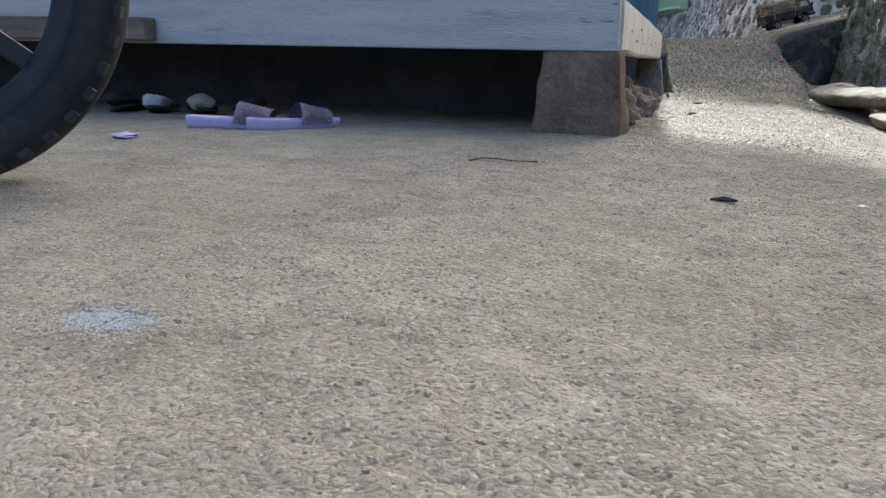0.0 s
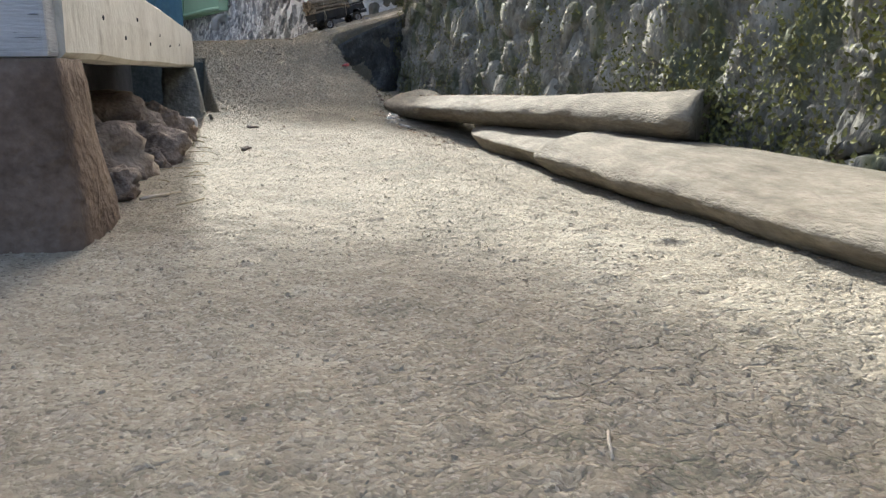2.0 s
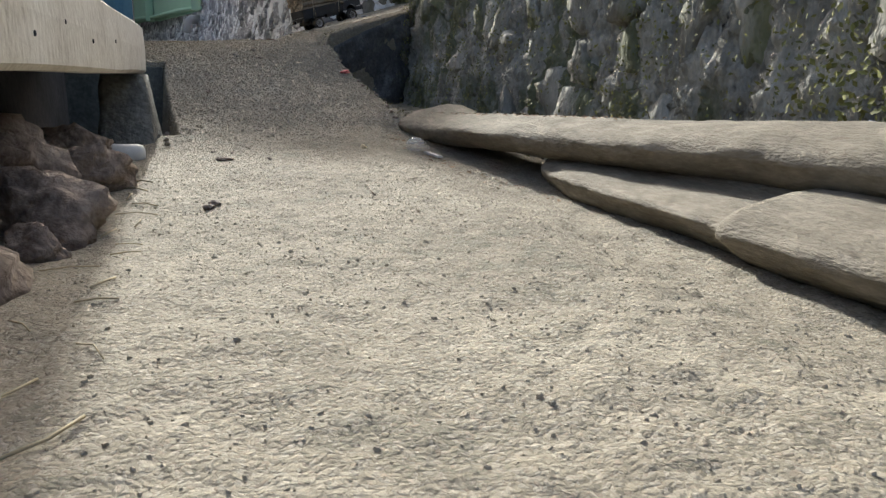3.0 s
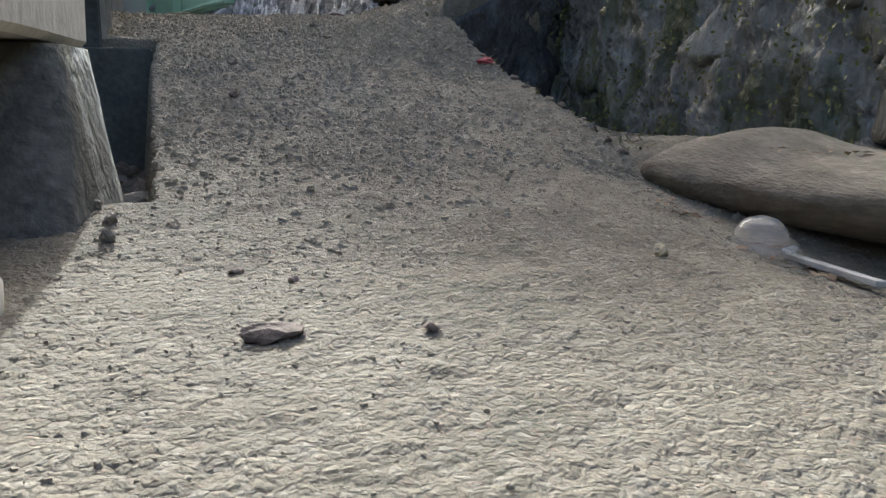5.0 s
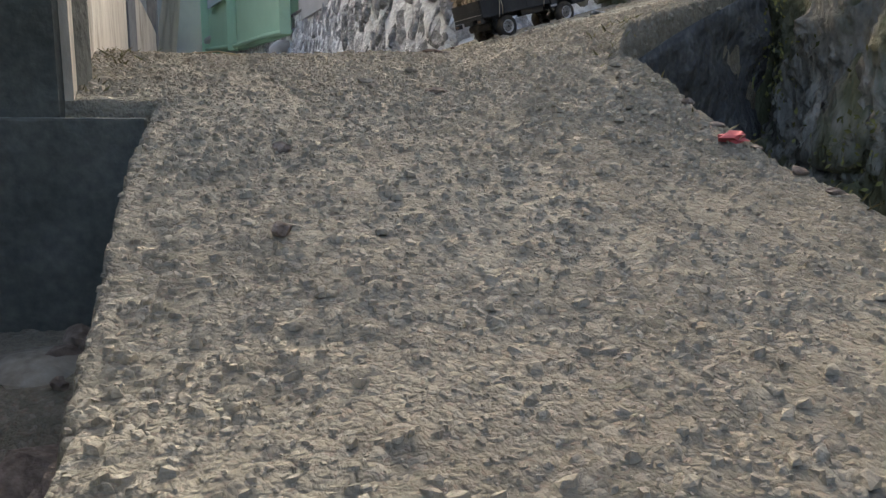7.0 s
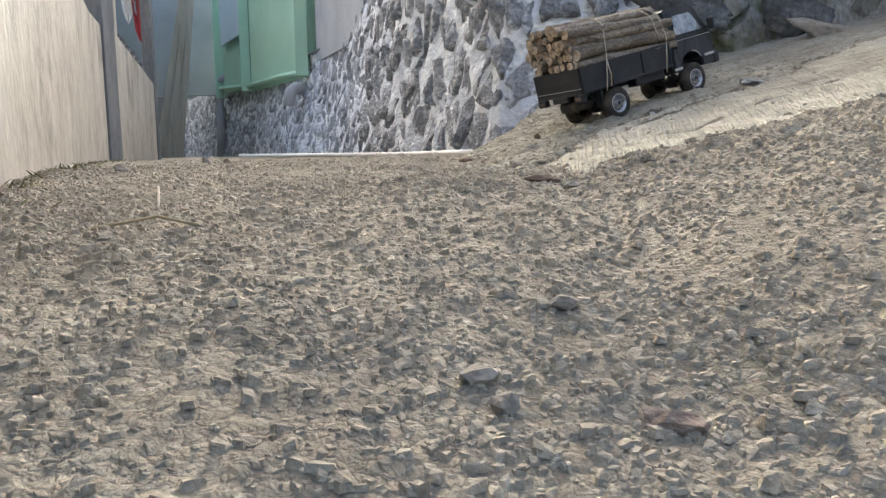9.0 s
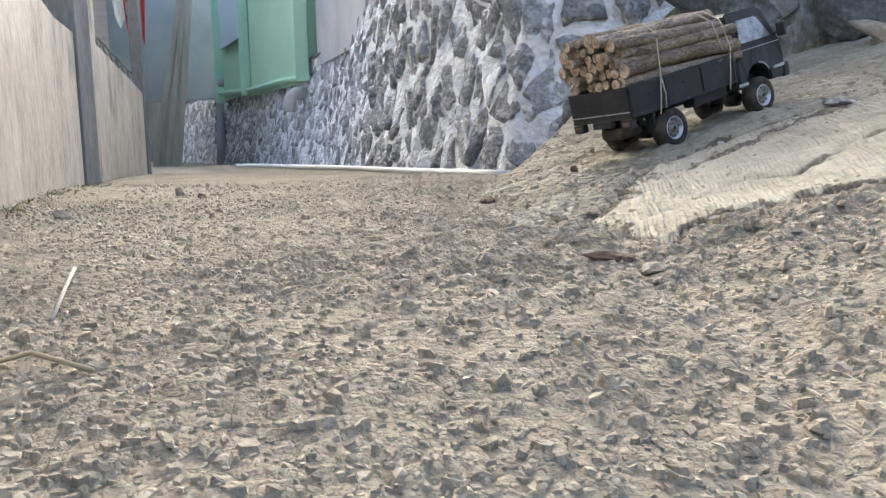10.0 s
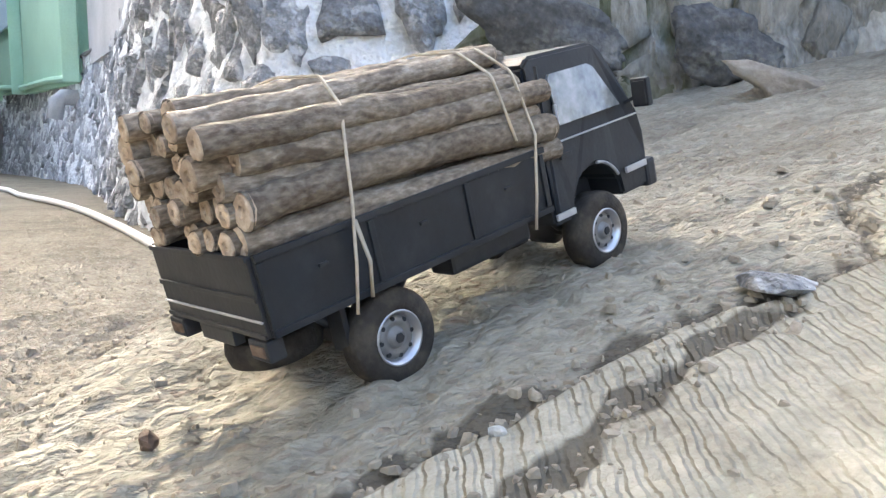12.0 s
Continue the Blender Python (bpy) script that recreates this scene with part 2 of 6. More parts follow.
PAINTED_WOOD = material("worn_white_painted_wood", [(0.30, 0.305, 0.305), (0.43, 0.435, 0.445), (0.51, 0.52, 0.53)], 3.0, 0.75, 0.35, 60, stretch=(0.6, 0.6, 5),
                        spots=((0.20, 0.175, 0.14), 5.0, 0.63, 0.85), spec=0.3)
LIME = material("limewashed_timber", [(0.54, 0.50, 0.43), (0.70, 0.665, 0.59), (0.78, 0.75, 0.68)], 7.0, 0.85, 0.35, 60, stretch=(1, 1, 0.6),
                spots=((0.34, 0.29, 0.23), 12.0, 0.64, 0.6), spec=0.2)
PILLAR = material("pillar_stone", [(0.095, 0.068, 0.050), (0.165, 0.120, 0.090), (0.235, 0.178, 0.138)], 9.0, 0.95, 1.0, 50, spec=0.15)
GREY_BLOCK = material("grey_mossy_block", [(0.085, 0.085, 0.074), (0.15, 0.148, 0.13), (0.24, 0.235, 0.21)], 14.0, 0.95, 1.0, 60, spec=0.15,
                      spots=((0.09, 0.10, 0.05), 9.0, 0.58, 0.5))
# dark tone for the painted shade under the deck, nail heads and seams
DARK = material("dark_shade_and_gaps", [(0.045, 0.047, 0.052), (0.070, 0.072, 0.078), (0.10, 0.10, 0.105)], 6.0, 0.95, 0.5, 40, spec=0.1)
LOG_WORN = material("sandy_worn_log", [(0.13, 0.112, 0.083), (0.20, 0.176, 0.135), (0.28, 0.252, 0.198)], 22.0, 0.95, 0.55, 170, stretch=(1.6, 0.5, 1.6), spec=0.15,
                    spots=((0.13, 0.10, 0.07), 26.0, 0.64, 0.6))
PLASTER = material("stained_plaster", [(0.32, 0.28, 0.222), (0.52, 0.47, 0.385), (0.64, 0.59, 0.50)], 5.5, 0.9, 0.45, 60, stretch=(1.0, 1.0, 0.5), spec=0.2, fine=40.0,
                   spots=((0.22, 0.19, 0.15), 8.0, 0.60, 0.6))
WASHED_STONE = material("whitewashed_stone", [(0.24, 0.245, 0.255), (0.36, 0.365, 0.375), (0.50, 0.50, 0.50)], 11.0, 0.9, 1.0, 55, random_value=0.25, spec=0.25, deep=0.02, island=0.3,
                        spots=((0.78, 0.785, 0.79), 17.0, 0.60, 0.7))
BROWN_TIMBER = material("brown_timber", [(0.10, 0.078, 0.062), (0.17, 0.135, 0.11), (0.25, 0.205, 0.17)], 5.0, 0.85, 0.4, 70, stretch=(0.4, 4, 4), spec=0.2)
DARK_POST = material("dark_grey_post", [(0.13, 0.13, 0.13), (0.20, 0.20, 0.195), (0.28, 0.275, 0.265)], 9.0, 0.9, 0.3, 60, stretch=(1, 1, 0.3))
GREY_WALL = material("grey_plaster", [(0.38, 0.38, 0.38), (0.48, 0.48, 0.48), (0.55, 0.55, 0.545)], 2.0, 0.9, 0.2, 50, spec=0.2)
GREEN = material("green_paint", [(0.40, 0.62, 0.45), (0.46, 0.69, 0.51), (0.50, 0.74, 0.56)], 1.5, 0.7, 0.1, 40, spec=0.3)
GLASS_SHEET = material("pale_window_pane", [(0.55, 0.68, 0.74), (0.62, 0.75, 0.80)], 1.0, 0.15, 0.0, spec=0.5)
TIN = material("blue_corrugated_tin", [(0.055, 0.12, 0.16), (0.09, 0.18, 0.225)], 4.0, 0.5, 0.1, 40, metal=0.2)
BARE_WOOD = material("bare_planks", [(0.36, 0.31, 0.24), (0.52, 0.46, 0.37), (0.60, 0.54, 0.45)], 4.0, 0.85, 0.3, 80, stretch=(5, 5, 0.4), spec=0.2)
BAMBOO = material("woven_bamboo", [(0.32, 0.30, 0.27), (0.50, 0.47, 0.42)], 5.0, 0.85, 0.3, 60, stretch=(0.5, 0.5, 6))
RUBBER = material("tyre_rubber", [(0.014, 0.014, 0.015), (0.026, 0.026, 0.027), (0.05, 0.046, 0.042)], 9.0, 0.75, 0.2, 120, spec=0.3)
DUSTY_TYRE = material("dusty_tyre_rubber", [(0.018, 0.017, 0.016), (0.045, 0.04, 0.034), (0.10, 0.085, 0.065)], 30.0, 0.9, 0.2, 400, spec=0.2)
BLACK_PLASTIC = material("matt_black_plastic", [(0.008, 0.010, 0.013), (0.014, 0.017, 0.021), (0.03, 0.032, 0.035)], 18.0, 0.55, 0.05, 300, spec=0.4)
DARK_GREY = material("dark_grey_plastic", [(0.02, 0.021, 0.023), (0.04, 0.042, 0.045)], 20.0, 0.6, 0.05, 300)
CHROME = material("silver_plastic", [(0.42, 0.42, 0.43), (0.56, 0.56, 0.57)], 30.0, 0.38, 0.0, metal=0.85)
RIM_DISC = material("dull_wheel_disc", [(0.17, 0.165, 0.16), (0.27, 0.265, 0.255)], 60.0, 0.55, 0.0, metal=0.5)
BARK = material("stick_bark", [(0.10, 0.077, 0.057), (0.24, 0.198, 0.148), (0.43, 0.375, 0.30)], 48.0, 0.9, 0.8, 330, stretch=(1, 0.4, 1), random_value=0.25, spec=0.15, fine=420, fine_mix=0.45,
                spots=((0.09, 0.072, 0.056), 95.0, 0.58, 0.8), deep=0.003)
CUT_WOOD = material("cut_wood_end", [(0.20, 0.148, 0.105), (0.36, 0.28, 0.205), (0.51, 0.43, 0.335)], 140.0, 0.9, 0.3, 300, random_value=0.25, spec=0.15)
PALE_TRIM = material("pale_trim", [(0.30, 0.30, 0.30), (0.42, 0.42, 0.42)], 60.0, 0.45, 0.0, spec=0.4)
TWINE = material("pale_twine", [(0.42, 0.36, 0.27), (0.58, 0.52, 0.42)], 200.0, 0.95, 0.0, spec=0.1)
CAB_GLASS = material("hazy_clear_window", [(0.10, 0.108, 0.108), (0.20, 0.21, 0.21), (0.30, 0.31, 0.305)], 45.0, 0.14, 0.25, 70.0, spec=0.9, deep=0.002)
PVC = material("white_pvc", [(0.62, 0.60, 0.55), (0.76, 0.74, 0.69)], 6.0, 0.5, 0.05, 60)
PURPLE = material("lilac_rubber", [(0.40, 0.35, 0.55), (0.50, 0.44, 0.65)], 14.0, 0.6, 0.1, 120)
STRAP = material("glitter_grey_strap", [(0.17, 0.13, 0.20), (0.30, 0.25, 0.33)], 90.0, 0.5, 0.1, 200)
LEAF = material("ivy_leaf", [(0.075, 0.08, 0.026), (0.15, 0.15, 0.05), (0.27, 0.245, 0.10)], 14.0, 0.8, 0.1, 60, spec=0.15, island=0.45)
DRY_LEAF = material("dry_leaf", [(0.13, 0.085, 0.05), (0.24, 0.165, 0.10), (0.36, 0.27, 0.18)], 40.0, 0.85, 0.1, 90, island=0.4)
WEED = material("dry_weed", [(0.10, 0.10, 0.045), (0.20, 0.18, 0.09), (0.33, 0.28, 0.16)], 30.0, 0.8, 0.0, island=0.4)
LIME_DUST = material("lime_dust", [(0.38, 0.372, 0.345), (0.48, 0.472, 0.44)], 60.0, 0.95, 0.2, 200, island=0.15)
WHITE_SCRAP = material("white_scrap", [(0.66, 0.66, 0.65), (0.8, 0.8, 0.79)], 30.0, 0.6, 0.1, 100)
ROOF_TILE = material("clay_roof", [(0.20, 0.10, 0.07), (0.30, 0.16, 0.11)], 6.0, 0.9, 0.2, 40)
# dark stone of the back rocks, also the painted shade below the ramp
SLATE_SHADE = material("slate_and_shade", [(0.055, 0.057, 0.058), (0.10, 0.101, 0.10), (0.19, 0.19, 0.18)], 14.0, 0.85, 1.0, 35, deep=0.02, spec=0.2)
DARK_PLASTER = material("dark_greenish_plaster", [(0.07, 0.074, 0.068), (0.115, 0.12, 0.108), (0.18, 0.18, 0.16)], 7.0, 0.9, 0.7, 40, spec=0.15)
SAND_ROCK = material("sandy_rock", [(0.17, 0.148, 0.115), (0.28, 0.25, 0.205), (0.37, 0.34, 0.285)], 12.0, 0.95, 0.8, 50, spec=0.15)
GRAVEL = material("gravel", [(0.255, 0.22, 0.166), (0.34, 0.298, 0.226), (0.42, 0.374, 0.288)], 40.0, 0.95, 0.4, 220, island=0.11, spec=0.15)
STRAW = material("dry_straw", [(0.38, 0.31, 0.19), (0.52, 0.44, 0.29)], 60.0, 0.9, 0.0, island=0.3)
HILL = material("added_hill_green", [(0.04, 0.06, 0.02), (0.08, 0.10, 0.04)], 1.0, 0.95, 0.2, 10)
RED_CLOTH = material("red_scrap", [(0.45, 0.09, 0.10), (0.60, 0.16, 0.15)], 30.0, 0.8, 0.1, 80)


# ---- mesh helpers ----
def part(name, bm, mat, parent=None, label="", smooth=False):
    me = bpy.data.meshes.new(name)
    bm.normal_update()
    bm.to_mesh(me)
    bm.free()
    if smooth:
        me.polygons.foreach_set("use_smooth", [True] * len(me.polygons))
    me.materials.append(mat)
    ob = new(name, me)
    if parent is not None:
        ob.parent = parent
    if label:
        ob["label"] = label
    return ob


def thing(name, label, category, place=None, group="", kind=""):
    ob = new(name)
    ob.empty_display_size = 0.05
    if place is not None:
        ob.matrix_world = place
    return tagged(ob, label, category, group, kind)


def box(bm, x0, x1, y0, y1, z0, z1, bevel=0.0, m=None, taper=1.0):
    r = bmesh.ops.create_cube(bm, size=1.0)
    vs = r["verts"]
    for v in vs:
        top = v.co.z > 0
        k = taper if top else 1.0
        v.co = Vector(((x0 + x1) / 2 + v.co.x * (x1 - x0) * k, (y0 + y1) / 2 + v.co.y * (y1 - y0) * k, (z0 + z1) / 2 + v.co.z * (z1 - z0)))
    if bevel:
        es = list({e for v in vs for e in v.link_edges})
        g = bmesh.ops.bevel(bm, geom=es, offset=bevel, segments=2, affect="EDGES", profile=0.6)
        vs = list({v for f in g["faces"] for v in f.verts} | {v for v in vs if v.is_valid})
    if m is not None:
        bmesh.ops.transform(bm, matrix=m, verts=vs)
    return vs


def tube(bm, points, radius, sides=8, cap=True):
    """A round rod along points; radius may be a list."""
    rad = radius if isinstance(radius, (list, tuple)) else [radius] * len(points)
    pts = [Vector(p) for p in points]
    rings = []
    for i, p in enumerate(pts):
        d = (pts[min(i + 1, len(pts) - 1)] - pts[max(i - 1, 0)]).normalized()
        side = d.cross(Vector((0, 0, 1)))
        side = side.normalized() if side.length > 1e-3 else Vector((1, 0, 0))
        up = side.cross(d)
        rings.append([bm.verts.new(p + rad[i] * (math.cos(a) * side + math.sin(a) * up)) for a in [2 * math.pi * k / sides for k in range(sides)]])
    for a, b in zip(rings, rings[1:]):
        for k in range(sides):
            bm.faces.new((a[k], a[(k + 1) % sides], b[(k + 1) % sides], b[k]))
    if cap:
        bm.faces.new(rings[0][::-1])
        bm.faces.new(rings[-1])
    bmesh.ops.recalc_face_normals(bm, faces=bm.faces)
    return rings


def lathe(bm, profile, axis="x", sides=32, m=None):
    """profile: (along the axis, radius) pairs."""
    rings = []
    for a, r in profile:
        ring = []
        for k in range(sides):
            t = 2 * math.pi * k / sides
            p = {"x": (a, r * math.cos(t), r * math.sin(t)), "y": (r * math.cos(t), a, r * math.sin(t)), "z": (r * math.cos(t), r * math.sin(t), a)}[axis]
            ring.append(bm.verts.new(m @ Vector(p) if m is not None else p))
        rings.append(ring)
    for a, b in zip(rings, rings[1:]):
        for k in range(sides):
            bm.faces.new((a[k], a[(k + 1) % sides], b[(k + 1) % sides], b[k]))
    bmesh.ops.recalc_face_normals(bm, faces=bm.faces)
    return rings


def boulder(size, seed, rough=0.25, subdiv=3, flat=1.0):
    """A bmesh of an angular stone of the given half sizes: a ball cut by random planes, then roughened."""
    bm = bmesh.new()
    bmesh.ops.create_icosphere(bm, subdivisions=subdiv, radius=1.0)
    r = random.Random(seed * 1000 + 17)
    planes = []
    for _ in range(15):
        d = Vector((r.gauss(0, 1), r.gauss(0, 1), r.gauss(0, 1))).normalized()
        planes.append((d, r.uniform(0.52, 0.92)))
    off = Vector((seed * 7.3, seed * 3.1, seed * 1.7))
    for v in bm.verts:
        d = v.co.normalized()
        k = min([1.0] + [h / max(d.dot(n), 1e-3) for n, h in planes if d.dot(n) > 0.05])
        k *= 1 + 0.35 * rough * (noise.noise(d * 2.0 + off) + 0.6 * noise.noise(d * 5.5 + off))
        v.co = Vector((d.x * k * size[0], d.y * k * size[1], d.z * k * size[2] * flat))
    return bm


# ---- the ground: one sheet, fine along the path, coarse to the horizon ----
rng = np.random.default_rng(7)


def smooth(a, b, x):
    t = np.clip((x - a) / (b - a), 0, 1)
    return t * t * (3 - 2 * t)


PROFILE_Y = [-60, -3, 0.0, 1.2, 1.9, 2.25, 2.45, 2.6, 2.8, 3.0, 3.2, 3.4, 3.7, 4.2, 5.2, 6.0, 9.6, 13.0, 20.0, 80.0]
PROFILE_Z = [-0.4, -0.035, -0.022, -0.02, 0.0, 0.045, 0.085, 0.13, 0.19, 0.245, 0.293, 0.322, 0.343, 0.353, 0.338, 0.318, 0.253, 0.16, 0.1, 0.1]


def ramp_height(x, y):
    return 0.35 + 0.25 * (x - 0.5) + 0.05 * (y - 3.65)


def pit_edge(y):
    return np.interp(y, [2.13, 2.32, 2.44, 2.63, 2.74, 2.95], [0.097, 0.077, 0.056, 0.036, 0.027, 0.009])


def road_edge(y):
    return np.interp(y, [2.2, 2.52, 2.68, 2.76, 2.87, 2.98, 3.11], [0.79, 0.75, 0.72, 0.70, 0.665, 0.655, 0.63])


def ground_height(x, y):
    """The ground's main form, without stones."""
    x, y = np.asarray(x, float), np.asarray(y, float)
    z = np.interp(y, PROFILE_Y, PROFILE_Z)
    # the side ramp climbing to the right beyond the crest
    rise = np.minimum(ramp_height(x, y), ramp_height(2.4, y))
    rise = np.where((y < 5.6) & (x > 0.2), np.maximum(rise - z, 0), 0) * smooth(-0.08, 0.10, x - 0.42 - 0.42 * np.maximum(y - 4.25, 0))
    gentle = smooth(2.72, 3.35, y)
    yd = y - 0.85 * np.clip(x - 0.62, 0, 0.45)
    sharp = np.where(yd > 3.06, 1.0, 0.0)
    z = z + rise * (gentle + (np.maximum(sharp, gentle) - gentle) * smooth(0.60, 0.66, x))
    # the sunken corner beside the road on the left
    pit = np.clip((pit_edge(y) - x) / 0.02, 0, 1) * smooth(2.11, 2.17, y) * (1 - smooth(2.955, 2.975, y))
    z = z * (1 - pit) + (-0.062 + 0.034 * smooth(2.62, 2.70, y)) * pit
    # the drop between road and wall on the right
    drop = np.clip((x - road_edge(y)) / 0.05, 0, 1) * smooth(2.2, 2.7, y) * (1 - smooth(3.045, 3.06, yd))
    z = z * (1 - drop) + (0.0 + 0.02 * y) * drop
    low = smooth(0.60, 0.80, x) * (1 - smooth(2.2, 2.5, y)) * smooth(-2.0, -0.5, y)
    return z - 0.035 * low * smooth(-1.5, 0.8, y)


def axis_steps(core0, core1, step, mid0, mid1, mid_step, far):
    a = list(np.arange(core0, core1, step))
    b = list(np.arange(core1, mid1, mid_step))
    c = list(np.arange(mid0, core0, mid_step))
    out = [mid1 + (far - mid1) * (k / 24) ** 2.4 for k in range(25)]
    back = [mid0 - (far + mid0) * (k / 24) ** 2.4 for k in range(24, 0, -1)]
    return np.array(back + c + a + b + out)


xs = axis_steps(-0.28, 0.92, 0.0048, -1.6, 2.4, 0.028, 70.0)
xs = np.sort(np.concatenate([xs[(xs < 0.921) | (xs > 1.34)], np.arange(0.925, 1.34, 0.006)]))
ys = np.concatenate([[-70, -45, -30, -20, -12, -8, -6, -5, -4], np.arange(-3.2, -2.1, 0.03), np.arange(-2.1, -1.2, 0.009), np.arange(-1.2, 0.1, 0.0052), np.arange(0.1, 1.3, 0.009), np.arange(1.3, 3.6, 0.0055), np.arange(3.6, 4.15, 0.0042), np.arange(4.15, 4.8, 0.007), np.arange(4.8, 7.0, 0.02),
                     np.arange(7.0, 16.0, 0.1), [16.5, 18, 21, 26, 34, 46, 60, 80]])
GX, GY = np.meshgrid(xs, ys)


def lattice_noise(x, y, cell, seed):
    r = np.random.default_rng(seed)
    n = 256
    table = r.random((n, n))
    u, v = x / cell, y / cell
    i, j = np.floor(u).astype(int), np.floor(v).astype(int)
    fu, fv = u - i, v - j
    fu, fv = fu * fu * (3 - 2 * fu), fv * fv * (3 - 2 * fv)
    g = lambda a, b: table[(i + a) % n, (j + b) % n]
    return (g(0, 0) * (1 - fu) + g(1, 0) * fu) * (1 - fv) + (g(0, 1) * (1 - fu) + g(1, 1) * fu) * fv - 0.5


def inside(x, y, poly):
    hit = np.zeros(x.shape, bool)
    for (x0, y0), (x1, y1) in zip(poly, poly[1:] + poly[:1]):
        if y0 != y1:
            hit ^= ((y0 > y) != (y1 > y)) & (x < (x1 - x0) * (y - y0) / (y1 - y0) + x0)
    return hit


def line_distance(x, y, pts):
    best = np.full(x.shape, 9.0)
    for (x0, y0), (x1, y1) in zip(pts, pts[1:]):
        t = np.clip(((x - x0) * (x1 - x0) + (y - y0) * (y1 - y0)) / ((x1 - x0) ** 2 + (y1 - y0) ** 2), 0, 1)
        best = np.minimum(best, np.hypot(x - x0 - t * (x1 - x0), y - y0 - t * (y1 - y0)))
    return best


# small sideways noise roughens the pit and road edges
wx = GX + 0.012 * lattice_noise(GX, GY, 0.04, 8) + 0.006 * lattice_noise(GX, GY, 0.015, 9)
wy = GY + 0.012 * lattice_noise(GX, GY, 0.05, 10)
GZ = ground_height(np.where((GX > -0.28) & (GX < 0.92), wx, GX), np.where(np.abs(GX) < 2, wy, GY))
PATCH = [(0.504, 3.652), (0.584, 3.690), (0.711, 3.646), (1.0, 3.62), (2.4, 3.55), (2.4, 4.5), (1.25, 4.26), (1.10, 4.19), (1.03, 4.08), (0.93, 4.08), (0.84, 4.085), (0.752, 4.055), (0.675, 4.043), (0.61, 4.01), (0.57, 3.95), (0.545, 3.90), (0.483, 3.825)]
patch = inside(wx, wy, PATCH) * smooth(0.0, 0.006, line_distance(wx, wy, PATCH + PATCH[:1]))
seam = line_distance(wx, wy, PATCH[6:] + PATCH[:4])
CRACK = [(0.55, 3.90), (0.58, 3.955), (0.66, 3.955), (0.77, 3.995), (0.84, 4.035), (0.94, 4.06)]
crack = line_distance(wx, wy, CRACK)
crack2 = line_distance(wx, wy, [(0.56, 3.78), (0.66, 3.80), (0.70, 3.77), (0.80, 3.83), (0.95, 3.86), (1.2, 3.93)])
stony = smooth(1.2, 1.9, GY + 0.5 * lattice_noise(GX, GY, 0.4, 6)) * (1 - 0.85 * patch)
near_fade = np.clip(1 - np.maximum(np.abs(GX) - 4, 0) / 4, 0, 1)
GZ += near_fade * (0.010 * lattice_noise(GX, GY, 0.45, 1) + (0.005 - 0.002 * stony) * lattice_noise(GX, GY, 0.12, 2))
GZ += near_fade * (0.0046 - 0.0034 * stony) * lattice_noise(GX, GY, 0.030, 3)
GZ += near_fade * (0.0030 - 0.0014 * stony) * lattice_noise(GX, GY, 0.011, 4)
# the proud slab with drawn grooves, its broken seam and cracks
GZ += patch * (0.005 + 0.0015 * lattice_noise(GX, GY, 0.05, 15))
# ragged shelves across the ramp
shelf = lattice_noise(GX * 0.35 + 0.2 * GY, GY, 0.05, 16) + 0.5 * lattice_noise(GX * 0.6, GY, 0.022, 17)
GZ += smooth(3.3, 3.7, GY) * (1 - patch) * near_fade * smooth(0.05, 0.4, GX) * (0.0042 * smooth(-0.02, 0.015, shelf) + 0.004 * smooth(-0.03, 0.01, lattice_noise(GX * 0.4 - 0.1 * GY, GY, 0.017, 18)))
GZ -= 0.007 * (1 - smooth(0.0, 0.013, seam)) + 0.006 * (1 - smooth(0.0, 0.014, crack + 0.014 * lattice_noise(GX, GY, 0.02, 47) + 0.008 * lattice_noise(GX, GY, 0.010, 49))) + 0.005 * (1 - smooth(0.0, 0.008, crack2))
# small overlapping scales over the worn ramp
scales = lattice_noise(GX * 0.55 + 0.15 * GY, GY, 0.0085, 61) + 0.45 * lattice_noise(GX * 0.7, GY, 0.017, 62)
GZ += 0.0038 * smooth(-0.15, 0.25, scales) * smooth(3.3, 3.7, GY) * (1 - 0.8 * patch) * near_fade * smooth(-0.1, 0.3, GX) * (1 - smooth(5.0, 6.5, GY))
# the dried crust near the start breaks into polygons
crust = np.random.default_rng(19)
rows_in, cols_in = np.where((ys > -1.35) & (ys < 0.45))[0], np.where((xs > 0.16) & (xs < 0.96))[0]
block = np.ix_(rows_in, cols_in)
seeds = np.stack([crust.uniform(0.1, 1.0, 330), crust.uniform(-1.45, 0.55, 330)], -1)
bx, by = GX[block] + 0.02 * lattice_noise(GX[block], GY[block], 0.03, 51), GY[block] + 0.02 * lattice_noise(GX[block], GY[block], 0.03, 52)
near1, near2 = np.full(bx.shape, 9.0), np.full(bx.shape, 9.0)
for sx_, sy_ in seeds:
    d = np.hypot(bx - sx_, by - sy_)
    near2 = np.minimum(near2, np.maximum(near1, d))
    near1 = np.minimum(near1, d)
GZ[block] -= 0.0016 * (1 - smooth(0.0005, 0.006, near2 - near1)) * smooth(0.30, 0.50, GX[block]) * smooth(-0.35, 0.15, lattice_noise(GX[block], GY[block], 0.3, 53)) * (1 - smooth(-0.2, 0.15, GY[block]))
# hairline cracks in the smoother near ground
for seed in (31, 32):
    GZ -= 0.0015 * (1 - smooth(0.0, 0.014, np.abs(lattice_noise(GX, GY, 0.16, seed)))) * (1 - smooth(0.6, 1.2, GY)) * near_fade * smooth(0.0, 0.25, GX + 0.1)

# stones pressed into the road: low blunt domes, the highest one showing
STONES = np.zeros_like(GZ)


